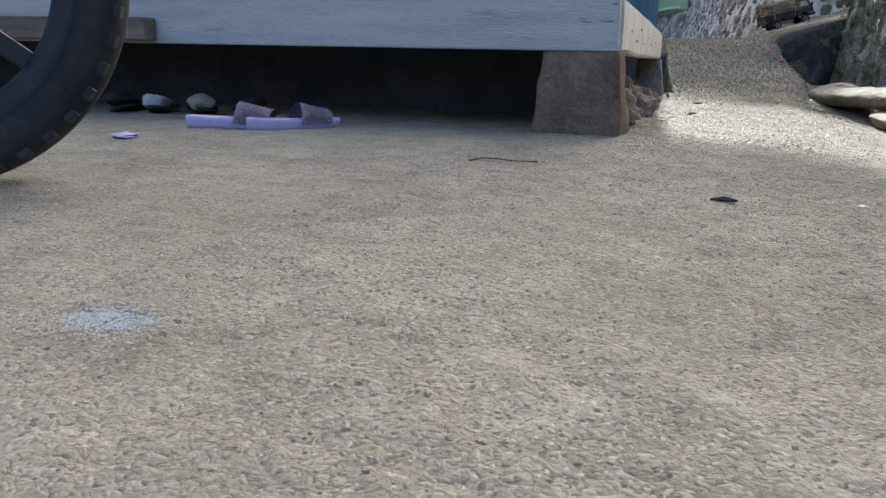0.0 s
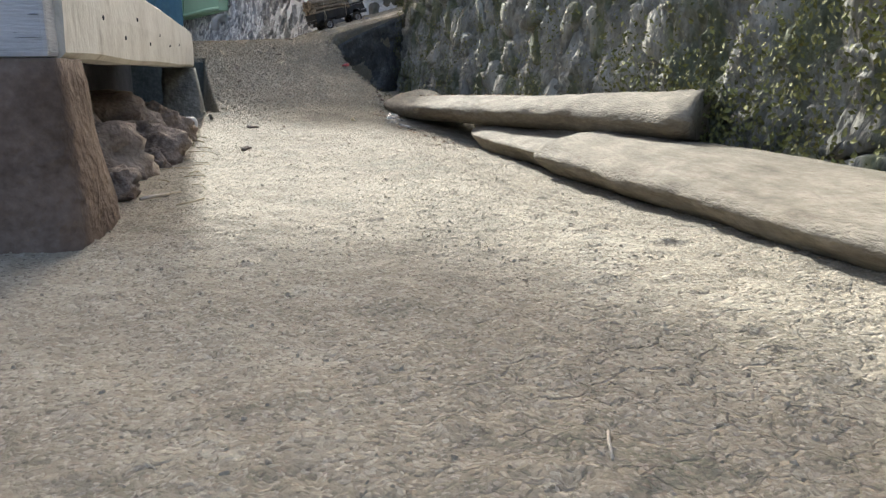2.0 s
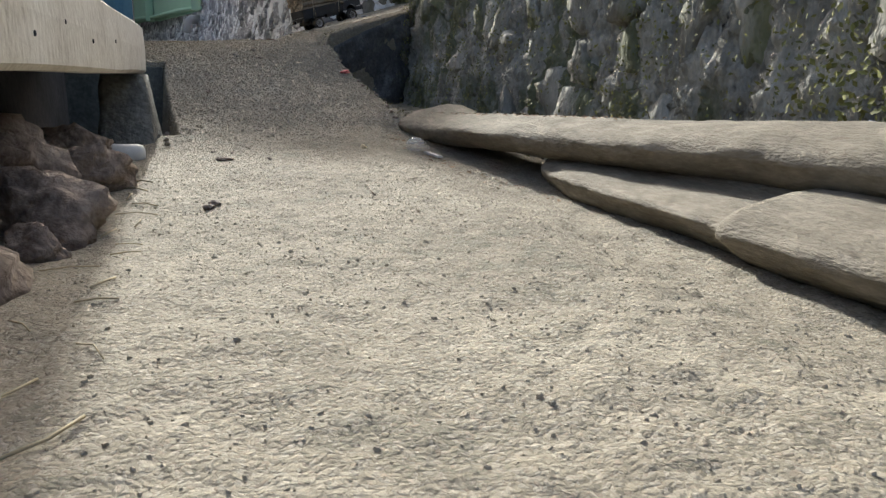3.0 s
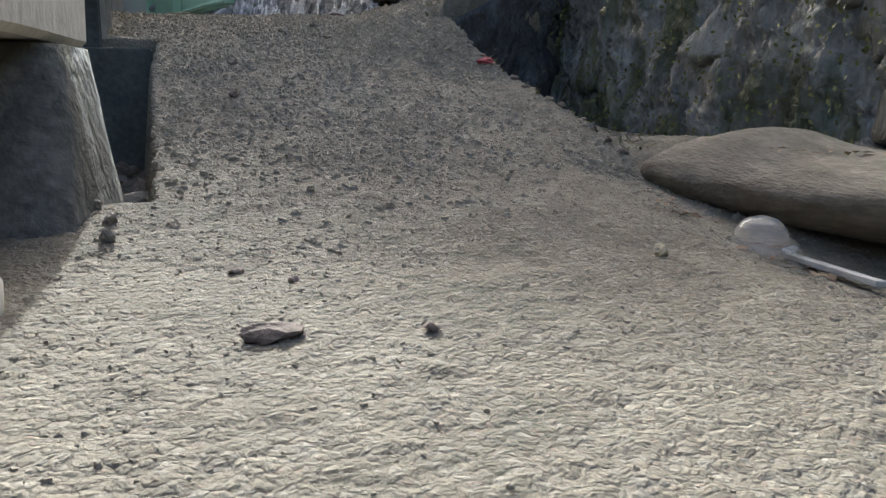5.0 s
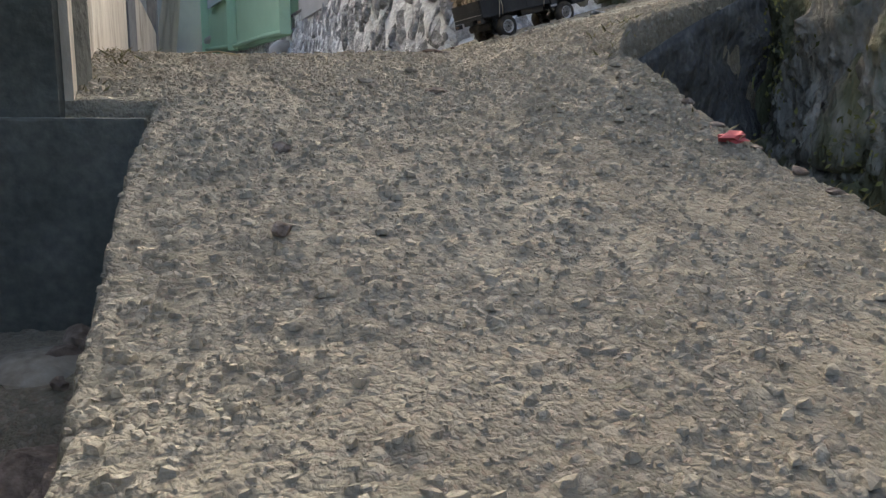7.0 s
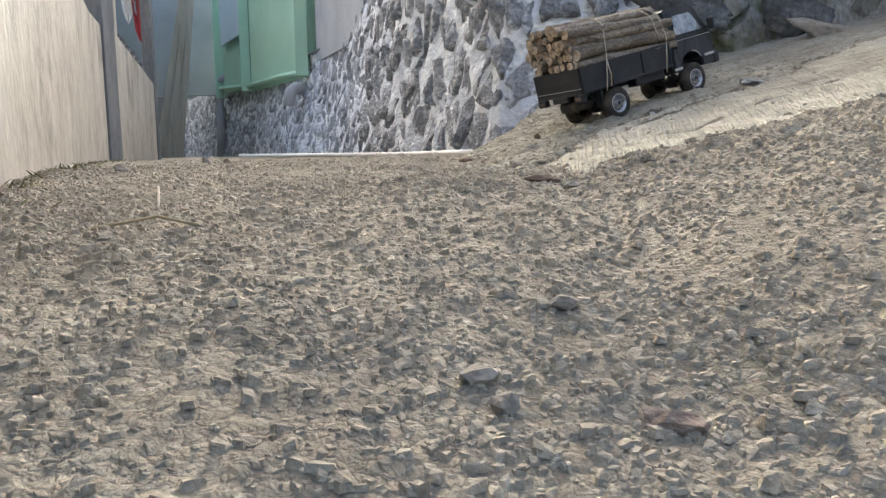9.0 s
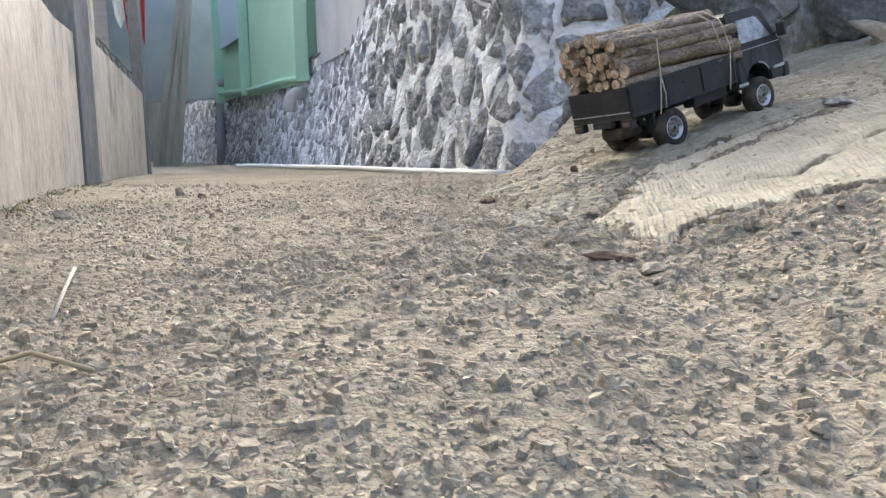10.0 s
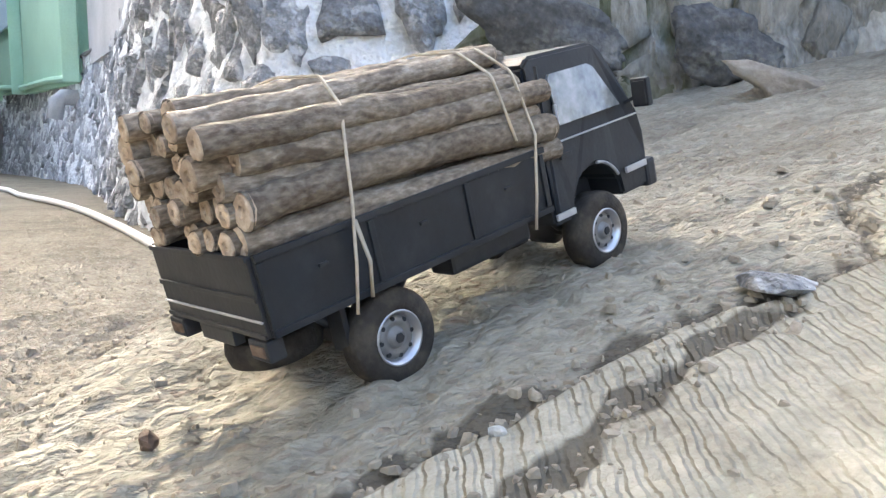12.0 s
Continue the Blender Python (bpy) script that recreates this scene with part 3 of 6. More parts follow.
def press(count, x0, x1, y0, y1, size, spread, low, high, flat):
    r = np.clip(rng.lognormal(math.log(size), spread, count), low, high)
    px, py = rng.uniform(x0, x1, count), rng.uniform(y0, y1, count)
    turn, slim = rng.uniform(0, math.pi, count), rng.uniform(0.5, 1.0, count)
    tall, ta, tb = r * rng.uniform(0.5, 1.0, count) * flat, rng.uniform(-0.5, 0.5, count), rng.uniform(-0.5, 0.5, count)
    a0, a1 = np.searchsorted(xs, px - r), np.searchsorted(xs, px + r)
    b0, b1 = np.searchsorted(ys, py - r), np.searchsorted(ys, py + r)
    for i in range(count):
        if a1[i] - a0[i] < 2 or b1[i] - b0[i] < 2:
            continue
        sl = (slice(b0[i], b1[i]), slice(a0[i], a1[i]))
        dx, dy = GX[sl] - px[i], GY[sl] - py[i]
        c, s = math.cos(turn[i]), math.sin(turn[i])
        u, v = (dx * c + dy * s) / r[i], (dy * c - dx * s) / (r[i] * slim[i])
        k = np.sqrt(np.clip(1 - (u * u * u * u + v * v * v * v), 0, 1)) * (1 + ta[i] * u + tb[i] * v)
        STONES[sl] = np.maximum(STONES[sl], tall[i] * k)


press(15000, -0.28, 0.92, -2.1, 1.5, 0.0062, 0.35, 0.0045, 0.016, 0.20)
press(12000, -0.28, 1.0, 1.35, 4.6, 0.0070, 0.28, 0.005, 0.012, 0.36)
press(420, -0.28, 1.0, 1.7, 4.6, 0.0085, 0.3, 0.006, 0.016, 0.22)
GZ += STONES * (1 - 0.9 * patch) * np.where(GY > 1.35, 0.64 + 0.36 * smooth(1.8, 2.4, GY), 1.0) * (1 - 0.85 * smooth(3.7, 4.6, GY)) * np.where((GX > -0.28) & (GX < 1.0), 1, 0)


def sheet_mesh(name, X, Y, Z):
    ny, nx = X.shape
    me = bpy.data.meshes.new(name)
    me.vertices.add(nx * ny)
    me.vertices.foreach_set("co", np.stack([X, Y, Z], -1).astype(np.float32).ravel())
    i = np.arange((ny - 1) * (nx - 1))
    a = (i // (nx - 1)) * nx + i % (nx - 1)
    quads = np.stack([a, a + 1, a + nx + 1, a + nx], -1).astype(np.int32)
    me.loops.add(quads.size)
    me.loops.foreach_set("vertex_index", quads.ravel())
    me.polygons.add(len(quads))
    me.polygons.foreach_set("loop_start", np.arange(0, quads.size, 4, dtype=np.int32))
    me.polygons.foreach_set("use_smooth", np.ones(len(quads), bool))
    me.update(calc_edges=True)
    return me


ground_me = sheet_mesh("ground", GX, GY, GZ)
ground_me.materials.append(EARTH)
ground_me.materials.append(RAMP)
fx, fy = (GX[:-1, :-1] + GX[1:, 1:]) / 2, (GY[:-1, :-1] + GY[1:, 1:]) / 2
fr = patch[:-1, :-1]
ground_me.materials.append(RAMP_EARTH)
frayed = 0.014 * lattice_noise(GX, GY, 0.012, 48)
soil = np.maximum(1 - smooth(0.002, 0.013, seam + frayed + 0.016 * lattice_noise(GX, GY, 0.03, 44)), 1 - smooth(0.002, 0.014, crack + frayed + 0.022 * lattice_noise(GX, GY, 0.035, 45)))
soil = np.maximum(soil, 0.75 * (1 - smooth(0.001, 0.009, crack2 + 0.016 * lattice_noise(GX, GY, 0.05, 46))))
ground_me.attributes.new("soil", "FLOAT", "POINT").data.foreach_set("value", soil.astype(np.float32).ravel())
sandy = (fx + 0.10 * lattice_noise(fx, fy, 0.10, 41) + 0.06 * lattice_noise(fx, fy, 0.03, 42) > 0.44 + 0.42 * np.maximum(fy - 4.25, 0)) & (fy + 0.12 * lattice_noise(fx, fy, 0.08, 43) > 3.72) & (fy < 5.6) & (fx < 5)
ground_me.polygons.foreach_set("material_index", np.where(fr, 1, np.where(sandy, 2, 0)).astype(np.int32).ravel())
ground = tagged(new("ground", ground_me), "dry stony packed-earth lane with grooved pale concrete ramp", "ground", kind="structure")


def floor_z(x, y):
    i, j = int(np.clip(np.searchsorted(xs, x), 1, len(xs) - 1)), int(np.clip(np.searchsorted(ys, y), 1, len(ys) - 1))
    return float(GZ[j - 1:j + 1, i - 1:i + 1].mean())


# ---- masonry: a bed with separate stones, cut as cells of the wall's face ----
def cells(w, h, size, seed, jitter=0.42, aspect=1.0):
    """Convex cells that fill a w x h face, as lists of (u, v)."""
    r = np.random.default_rng(seed)
    su, sv = size, size * aspect
    nu, nv = max(1, round(w / su)), max(1, round(h / sv))
    pts = []
    for j in range(-1, nv + 1):
        for i in range(-1, nu + 1):
            pts.append(((i + 0.5 + (0.5 if j % 2 else 0) + r.uniform(-jitter, jitter)) * w / nu, (j + 0.5 + r.uniform(-jitter, jitter)) * h / nv))
    P = np.array(pts)
    out = []
    for c in P:
        if not (0 <= c[0] <= w and 0 <= c[1] <= h):
            continue
        poly = [np.array(q) for q in ((0, 0), (w, 0), (w, h), (0, h))]
        d = np.hypot(*(P - c).T)
        for k in np.argsort(d)[1:16]:
            mid, n = (c + P[k]) / 2, P[k] - c
            keep = []
            for a, b in zip(poly, poly[1:] + poly[:1]):
                da, db = (a - mid) @ n, (b - mid) @ n
                if da <= 0:
                    keep.append(a)
                if (da < 0) != (db < 0):
                    keep.append(a + (b - a) * da / (da - db))
            poly = keep
            if len(poly) < 3:
                break
        if len(poly) >= 3:
            out.append((c, poly))
    return out


def stone_bm(bm, c, poly, where, gap, depth, r):
    """One stone in a cell: a rounded outline, a blunt edge and an uneven face."""
    ring = []
    for a, b in zip(poly, poly[1:] + poly[:1]):
        ring += [a + (b - a) * k / 4 for k in range(4)]
    ring = np.array(ring)
    q = (np.roll(ring, 1, 0) + 3 * ring + np.roll(ring, -1, 0)) / 5
    away = q - c
    dist = np.hypot(*away.T)[:, None] + 1e-6
    q = c + away * np.clip(1 - gap / dist, 0.25, 1) * (1 + r.uniform(-0.11, 0.11, (len(q), 1)) + 0.14 * np.sin(np.arange(len(q))[:, None] * r.uniform(0.4, 1.3) + r.uniform(0, 6)))
    tilt, lift = r.uniform(-0.35, 0.35, 2), depth * r.uniform(0.6, 1.25)
    layers = []
    for k, hgt in ((1.0, -0.02), (0.98, 0.35 * lift), (0.88, 0.85 * lift), (0.50, lift)):
        ps = c + (q - c) * k
        layers.append([bm.verts.new(where(u, v, hgt + (max(hgt, 0) / max(lift, 1e-6)) * ((u - c[0]) * tilt[0] + (v - c[1]) * tilt[1]) + (r.uniform(-0.22, 0.22) * depth if hgt > 0 else 0)))
                       for u, v in ps])
    n = len(q)
    for a, b in zip(layers, layers[1:]):
        for i in range(n):
            bm.faces.new((a[i], a[(i + 1) % n], b[(i + 1) % n], b[i]))
    bm.faces.new(layers[-1])


def masonry(wall, where, w, h, size, gap, depth, mat, seed, loose=None, keep=None, aspect=1.0, limit=300):
    """Stones as children of wall; those past loose(u) are joined into one part."""
    r = np.random.default_rng(seed)
    rest, made = bmesh.new(), 0
    for c, poly in cells(w, h, size, seed, aspect=aspect):
        if keep is not None and not keep(*c):
            continue
        if (loose is not None and c[0] > loose) or made >= limit:
            stone_bm(rest, c, poly, where, gap, depth, r)
            continue
        bm = bmesh.new()
        stone_bm(bm, c, poly, where, gap, depth, r)
        bmesh.ops.recalc_face_normals(bm, faces=bm.faces)
        part("stone", bm, mat(*c) if callable(mat) else mat, wall, smooth=True)
        made += 1
    if len(rest.verts):
        bmesh.ops.recalc_face_normals(rest, faces=rest.faces)
        ob = part("far_stones", rest, mat(9, 9) if callable(mat) else mat, wall, smooth=True)
        ob["kind"] = "stuff"
    else:
        rest.free()


def face_sheet(bm, where, w, h, nu, nv, lumps=0.0, seed=0, top=None, crumbs=0.0, low=1.0):
    """A bumpy sheet over the face u 0..w, v 0..h; top(u) may cut its height."""
    rows = []
    for j in range(nv + 1):
        row = []
        for i in range(nu + 1):
            u = w * i / nu
            v = (top(u) if top else h) * (j / nv) ** low
            out = lumps * (0.5 * noise.noise(Vector((u * 5 + seed, v * 5, seed))) + 0.6 * noise.noise(Vector((u * 15, v * 8 + seed, 3))) + 0.5 * abs(noise.noise(Vector((u * 36, v * 17 + seed, 5)))))
            if crumbs:
                out += crumbs * (abs(noise.noise(Vector((u * 60, v * 42, 9 + seed)))) + 0.6 * noise.noise(Vector((u * 120, v * 90, 1 + seed))))
            row.append(bm.verts.new(where(u, v, out)))
        rows.append(row)
    for a, b in zip(rows, rows[1:]):
        for i in range(nu):
            bm.faces.new((a[i], a[i + 1], b[i + 1], b[i]))
    return rows


def polyline(points):
    pts = [Vector((p[0], p[1], 0)) for p in points]
    lens = [0.0]
    for a, b in zip(pts, pts[1:]):
        lens.append(lens[-1] + (b - a).length)

    def at(s):
        s = min(max(s, 0), lens[-1] - 1e-6)
        k = max(i for i in range(len(lens) - 1) if lens[i] <= s)
        t = (s - lens[k]) / (lens[k + 1] - lens[k])
        p = pts[k].lerp(pts[k + 1], t)

        def normal(i):
            d = (pts[i + 1] - pts[i]).normalized()
            return Vector((-d.y, d.x, 0))
        n = normal(k)
        if t > 0.5 and k + 2 < len(pts):
            n = n.lerp(normal(k + 1), t - 0.5)
        elif t < 0.5 and k > 0:
            n = n.lerp(normal(k - 1), 0.5 - t)
        return p, n.normalized()
    return at, lens[-1]


# ---- mossy retaining wall along the right of the lane ----
MOSS_AT, MOSS_LEN = polyline([(1.30, -1.7), (1.13, 0.9), (1.03, 2.5), (0.985, 3.25), (1.05, 3.7)])


def moss_face(u, v, out):
    p, n = MOSS_AT(u)
    q = p + n * (out - 0.13 * v)
    return Vector((q.x, q.y, -0.12 + v))


wall_east = tagged(new("wall_east"), "mossy rubble-stone retaining wall with creepers", "wall", kind="structure")
bm = bmesh.new()
face_sheet(bm, moss_face, MOSS_LEN, 1.5, 520, 140, 0.05, 2, crumbs=0.022, low=1.5)
part("wall_bed", bm, MOSS_BED, wall_east, smooth=True)
masonry(wall_east, moss_face, MOSS_LEN, 1.5, 0.105, 0.004, 0.026, MOSS_STONE, 21, aspect=1.5, keep=lambda u, v: noise.noise(Vector((u * 7.7, v * 7.7, 4))) > 0.02)

# ---- rubble wall with white joints beyond the crest ----
WHITE_AT, WHITE_LEN = polyline([(2.9, 4.35), (1.75, 4.88), (1.05, 5.08), (0.70, 5.25), (0.43, 6.3), (0.08, 8.7), (-0.60, 11.0), (-1.25, 13.1), (-2.25, 15.7)])


def white_base(u):
    p, n = WHITE_AT(u)
    return float(ground_height(0.3, p.y)) - 0.03


def white_top(u):
    p, n = WHITE_AT(u)
    return float(np.interp(p.y, [4.2, 6.0, 7.2, 8.7, 9.4, 11.0, 13.1, 15.7], [1.75, 1.65, 1.45, 1.10, 1.05, 0.99, 1.12, 0.98])) - white_base(u)


def white_face(u, v, out):
    p, n = WHITE_AT(u)
    q = p + n * (out - 0.16 * v)
    return Vector((q.x, q.y, white_base(u) + v))


wall_north = tagged(new("wall_north"), "grey rubble-stone wall with white mortar joints", "wall", kind="structure")
bm = bmesh.new()
face_sheet(bm, white_face, 1.74, 1.5, 120, 80, 0.05, 5, top=white_top)
part("rubble_bed", bm, MOSS_BED, wall_north, "mossy dark rubble", smooth=True)
bm = bmesh.new()
face_sheet(bm, lambda u, v, o: white_face(u + 1.74, v, o), WHITE_LEN - 1.74, 1.5, 560, 60, 0.034, 5, top=lambda u: white_top(u + 1.74))
part("mortar", bm, MORTAR, wall_north, "white mortar joints", smooth=True)
masonry(wall_north, white_face, 4.4, 1.65, 0.112, 0.017, 0.016, lambda u, v: MOSS_STONE if u < 1.95 and v < 0.9 else STONE, 33, aspect=1.75, keep=lambda u, v: v < white_top(u) - 0.05)
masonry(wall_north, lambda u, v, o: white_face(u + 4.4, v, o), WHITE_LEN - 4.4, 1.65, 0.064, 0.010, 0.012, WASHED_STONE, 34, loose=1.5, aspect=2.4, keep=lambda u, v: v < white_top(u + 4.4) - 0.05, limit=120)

# higher ground held back by the two walls
def terrace(name, crest, away, reach, mat, label):
    """A bank whose crest follows the wall's top and whose far side runs down to the ground."""
    bm = bmesh.new()
    rows = []
    for k, (p, d) in enumerate(zip(crest, away)):
        row = []
        for j in range(13):
            q = p + d * (0.02 + reach * (j / 12) ** 1.4)
            lift = 0.05 * noise.noise(Vector((q.x * 1.3, q.y * 1.3, 3))) * min(1, j)
            row.append(bm.verts.new((q.x, q.y, p.z - 0.02 + lift)))
        row.append(bm.verts.new((row[-1].co.x, row[-1].co.y, -0.4)))
        rows.append(row)
    for p, q in zip(rows, rows[1:]):
        for j in range(13):
            bm.faces.new((p[j], q[j], q[j + 1], p[j + 1]))
    for row in (rows[0], rows[-1]):
        foot = [bm.verts.new((v.co.x, v.co.y, -0.4)) for v in row[:-1]] + [row[-1]]
        for j in range(12):
            bm.faces.new((row[j], row[j + 1], foot[j + 1], foot[j]))
    bmesh.ops.recalc_face_normals(bm, faces=bm.faces)
    return tagged(part(name, bm, mat, smooth=True), label, "bank", kind="structure")


us = [MOSS_LEN * i / 40 for i in range(41)]
terrace("bank_east", [moss_face(u, 1.5, 0) for u in us], [-MOSS_AT(u)[1] for u in us], 5.0, EARTH, "earth bank behind the mossy wall")
us = [WHITE_LEN * i / 60 for i in range(61)]
terrace("bank_north", [white_face(u, white_top(u), 0) for u in us], [Vector((1, 0.35, 0)).normalized() for u in us], 6.0, EARTH, "earth terrace behind the rubble wall")

# ---- veranda house on stone pillars, on the left ----
veranda = thing("veranda_platform", "raised veranda platform with worn white timber edge beams", "veranda", kind="structure")
bm = bmesh.new()
box(bm, -3.4, -0.002, -0.035, 0.02, 0.198, 0.345, 0.006)
for v in bm.verts:
    v.co.z += 0.006 * noise.noise(v.co * 2.0)
    v.co.y += 0.004 * noise.noise(v.co * 5.0)
part("front_beam", bm, PAINTED_WOOD, veranda, "white paint flaking off front beam")
rp = random.Random(61)
for i in range(20):
    x, z = -0.012 - 0.26 * rp.random() ** 1.6, 0.205 + 0.135 * rp.random()
    w, h = rp.uniform(0.004, 0.020), rp.uniform(0.0004, 0.0013)
    bm = bmesh.new()
    vs = [bm.verts.new((x + w * math.cos(a) * rp.uniform(0.6, 1.1), -0.0362 - 0.0035, z + h * math.sin(a) * rp.uniform(0.5, 1.3))) for a in np.linspace(0, 5.7, 11)]
    bm.faces.new(vs)
    bmesh.ops.solidify(bm, geom=bm.faces[:], thickness=0.0022)
    part("bare_streak", bm, DARK_POST, veranda, "bare wood where paint has peeled")
bm = bmesh.new()
n = 24
rows = []
for i in range(n + 1):
    y = 0.024 + 2.285 * i / n
    sag = 0.004 * noise.noise(Vector((y * 2.2, 1, 4)))
    zb, zt = 0.196 + sag, 0.343 - 0.010 * (y / 2.3) ** 3 + 0.004 * noise.noise(Vector((y * 1.7, 8, 4)))
    bulge = 0.003 * noise.noise(Vector((y * 3, 2, 1)))
    rows.append([bm.verts.new((a + bulge, y, b)) for a, b in ((-0.06, zb), (-0.004, zb), (0.004, zb + 0.008), (0.006, (zb + zt) / 2), (0.003, zt - 0.008), (-0.006, zt), (-0.06, zt))])
for a, b in zip(rows, rows[1:]):
    for k in range(7):
        bm.faces.new((a[k], a[(k + 1) % 7], b[(k + 1) % 7], b[k]))
bm.faces.new(rows[0])
bm.faces.new(rows[-1][::-1])
bmesh.ops.recalc_face_normals(bm, faces=bm.faces)
part("side_beam", bm, LIME, veranda, "cream limewashed side beam with nail holes")
for y, z in ((0.30, 0.262), (0.52, 0.240), (0.70, 0.282), (0.889, 0.241), (1.10, 0.268), (1.35, 0.25), (1.658, 0.262)):
    bm = bmesh.new()
    lathe(bm, [(0.0035, 0.0), (0.0072, 0.0022), (0.0074, 0.0034), (0.004, 0.0045)], "x", 8)
    bmesh.ops.translate(bm, verts=bm.verts, vec=(0.0, y, z))
    part("nail_head", bm, DARK, veranda)
bm = bmesh.new()
box(bm, -3.4, -0.065, 0.03, 2.30, 0.30, 0.335)
part("floor_deck", bm, BARE_WOOD, veranda)
# dark panels set under the deck stand in for the deep shade there
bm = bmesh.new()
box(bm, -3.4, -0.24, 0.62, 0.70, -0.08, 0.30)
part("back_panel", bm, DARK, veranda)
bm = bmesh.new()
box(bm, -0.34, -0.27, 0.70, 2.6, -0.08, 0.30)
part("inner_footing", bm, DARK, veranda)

def pillar(name, corners_bottom, corners_top, z0, z1, seed, label, mat):
    bm = bmesh.new()
    rings = []
    for k in range(9):
        t = k / 8
        ring = []
        for i in range(4):
            a0, a1 = Vector(corners_bottom[i]), Vector(corners_bottom[(i + 1) % 4])
            b0, b1 = Vector(corners_top[i]), Vector(corners_top[(i + 1) % 4])
            for j in range(6):
                s = j / 6
                p = a0.lerp(a1, s).lerp(b0.lerp(b1, s), t)
                mid = (Vector(corners_bottom[0]) + Vector(corners_bottom[2])) / 2
                if j == 0:
                    p = p.lerp(mid, 0.05)
                w = noise.noise(Vector((p.x * 12 + seed, p.y * 12, t * 4))) * 0.008
                p = p + (p - mid).normalized() * w
                ring.append(bm.verts.new((p.x, p.y, z0 + (z1 - z0) * t)))
        rings.append(ring)
    for a, b in zip(rings, rings[1:]):
        for i in range(24):
            bm.faces.new((a[i], a[(i + 1) % 24], b[(i + 1) % 24], b[i]))
    bm.faces.new(rings[-1])
    bm.faces.new(rings[0][::-1])
    bmesh.ops.recalc_face_normals(bm, faces=bm.faces)
    return tagged(part(name, bm, mat, smooth=True), label, "pillar", "veranda pillars")


pillar("stone_pillar", [(-0.225, -0.075), (0.030, -0.085), (0.035, 0.16), (-0.22, 0.16)], [(-0.205, -0.03), (0.006, -0.035), (0.006, 0.13), (-0.20, 0.13)], -0.05, 0.197, 1,
       "rough brown stone block pillar under veranda corner", PILLAR)
pillar("stone_pillar", [(-0.10, 1.95), (0.05, 1.98), (0.05, 2.28), (-0.10, 2.28)], [(-0.10, 2.10), (0.012, 2.12), (0.012, 2.29), (-0.10, 2.29)], -0.03, 0.194, 5,
       "leaning grey stone pillar under end of side beam", GREY_BLOCK)

ROCKS = [((-0.13, 0.62, 0.02), (0.15, 0.22, 0.085)), ((-0.05, 0.98, 0.0), (0.085, 0.13, 0.07)), ((-0.20, 1.10, 0.05), (0.13, 0.16, 0.09)),
         ((-0.07, 1.30, 0.01), (0.09, 0.12, 0.075)), ((-0.10, 1.56, 0.02), (0.11, 0.13, 0.08)), ((-0.02, 0.36, -0.01), (0.05, 0.09, 0.04)), ((0.0, 0.80, -0.02), (0.035, 0.05, 0.03))]
for i, (p, s) in enumerate(ROCKS):
    ob = part("boulder", boulder((s[0] * 1.15, s[1] * 1.15, s[2] * 1.25), 3.7 + i, 0.7, 4), ROCK, smooth=True)
    ob.matrix_world = pose(*p, 8 * math.sin(i * 3), 10 * math.cos(i * 2), 40 * i)
    tagged(ob, "angular brown rock heaped under the veranda edge", "rock", "rocks under the veranda")

bm = bmesh.new()
lathe(bm, [(-0.16, 0.0), (-0.16, 0.026), (-0.02, 0.026), (0.005, 0.027), (0.016, 0.024), (0.021, 0.016), (0.022, 0.0)], "x", 24)
roll = tagged(part("plastic_bottle", bm, PVC, smooth=True), "white round plastic bottle end lying under beam", "bottle")
roll.matrix_world = pose(0.012, 1.80, 0.004, 0, 4, 12)

# ---- next house: stained plaster wall whose top steps down beside the lane ----
house = thing("plaster_house", "low house with stained cream plaster wall", "house", kind="structure")


def slab(bm, a, b, thick, z0, tops, steps=1):
    """An upright wall from a to b; tops: heights at even steps along it; thick goes to its left."""
    a, b = Vector((*a, 0)), Vector((*b, 0))
    d = (b - a).normalized()
    nrm = Vector((-d.y, d.x, 0)) * thick
    k = len(tops) - 1
    front, back = [], []
    for i, zt in enumerate(tops):
        p = a.lerp(b, i / k)
        front.append((bm.verts.new((p.x, p.y, z0)), bm.verts.new((p.x, p.y, zt))))
        q = p + nrm
        back.append((bm.verts.new((q.x, q.y, z0)), bm.verts.new((q.x, q.y, zt))))
    for i in range(k):
        bm.faces.new((front[i][0], front[i + 1][0], front[i + 1][1], front[i][1]))
        bm.faces.new((back[i + 1][0], back[i][0], back[i][1], back[i + 1][1]))
        bm.faces.new((front[i][1], front[i + 1][1], back[i + 1][1], back[i][1]))
        bm.faces.new((front[i + 1][0], front[i][0], back[i][0], back[i + 1][0]))
    for f, g in ((front[0], back[0]), (front[-1], back[-1])):
        bm.faces.new((f[0], f[1], g[1], g[0]))
    bmesh.ops.recalc_face_normals(bm, faces=bm.faces)


bm = bmesh.new()
slab(bm, (-0.085, 2.98), (-0.575, 5.55), 0.12, -0.1, [3.2, 3.2, 2.6, 1.7, 1.05, 0.80, 0.775, 0.785])
part("side_wall", bm, PLASTER, house, "cream plaster with vertical water stains")
# the front is plastered darker than the cream side wall
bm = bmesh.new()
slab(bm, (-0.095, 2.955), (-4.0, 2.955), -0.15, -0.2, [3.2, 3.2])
part("front_wall", bm, DARK_PLASTER, house, "dark plastered front wall")
bm = bmesh.new()
box(bm, -0.66, -0.568, 5.556, 5.70, 0.2, 3.2, 0.004)
part("corner_post", bm, DARK_POST, house, "dark grey post")
bm = bmesh.new()
slab(bm, (-0.590, 5.71), (-0.615, 5.92), 0.1, 0.2, [3.2, 3.2])
part("plaster_column", bm, PLASTER, house, "pale plaster column")
bm = bmesh.new()
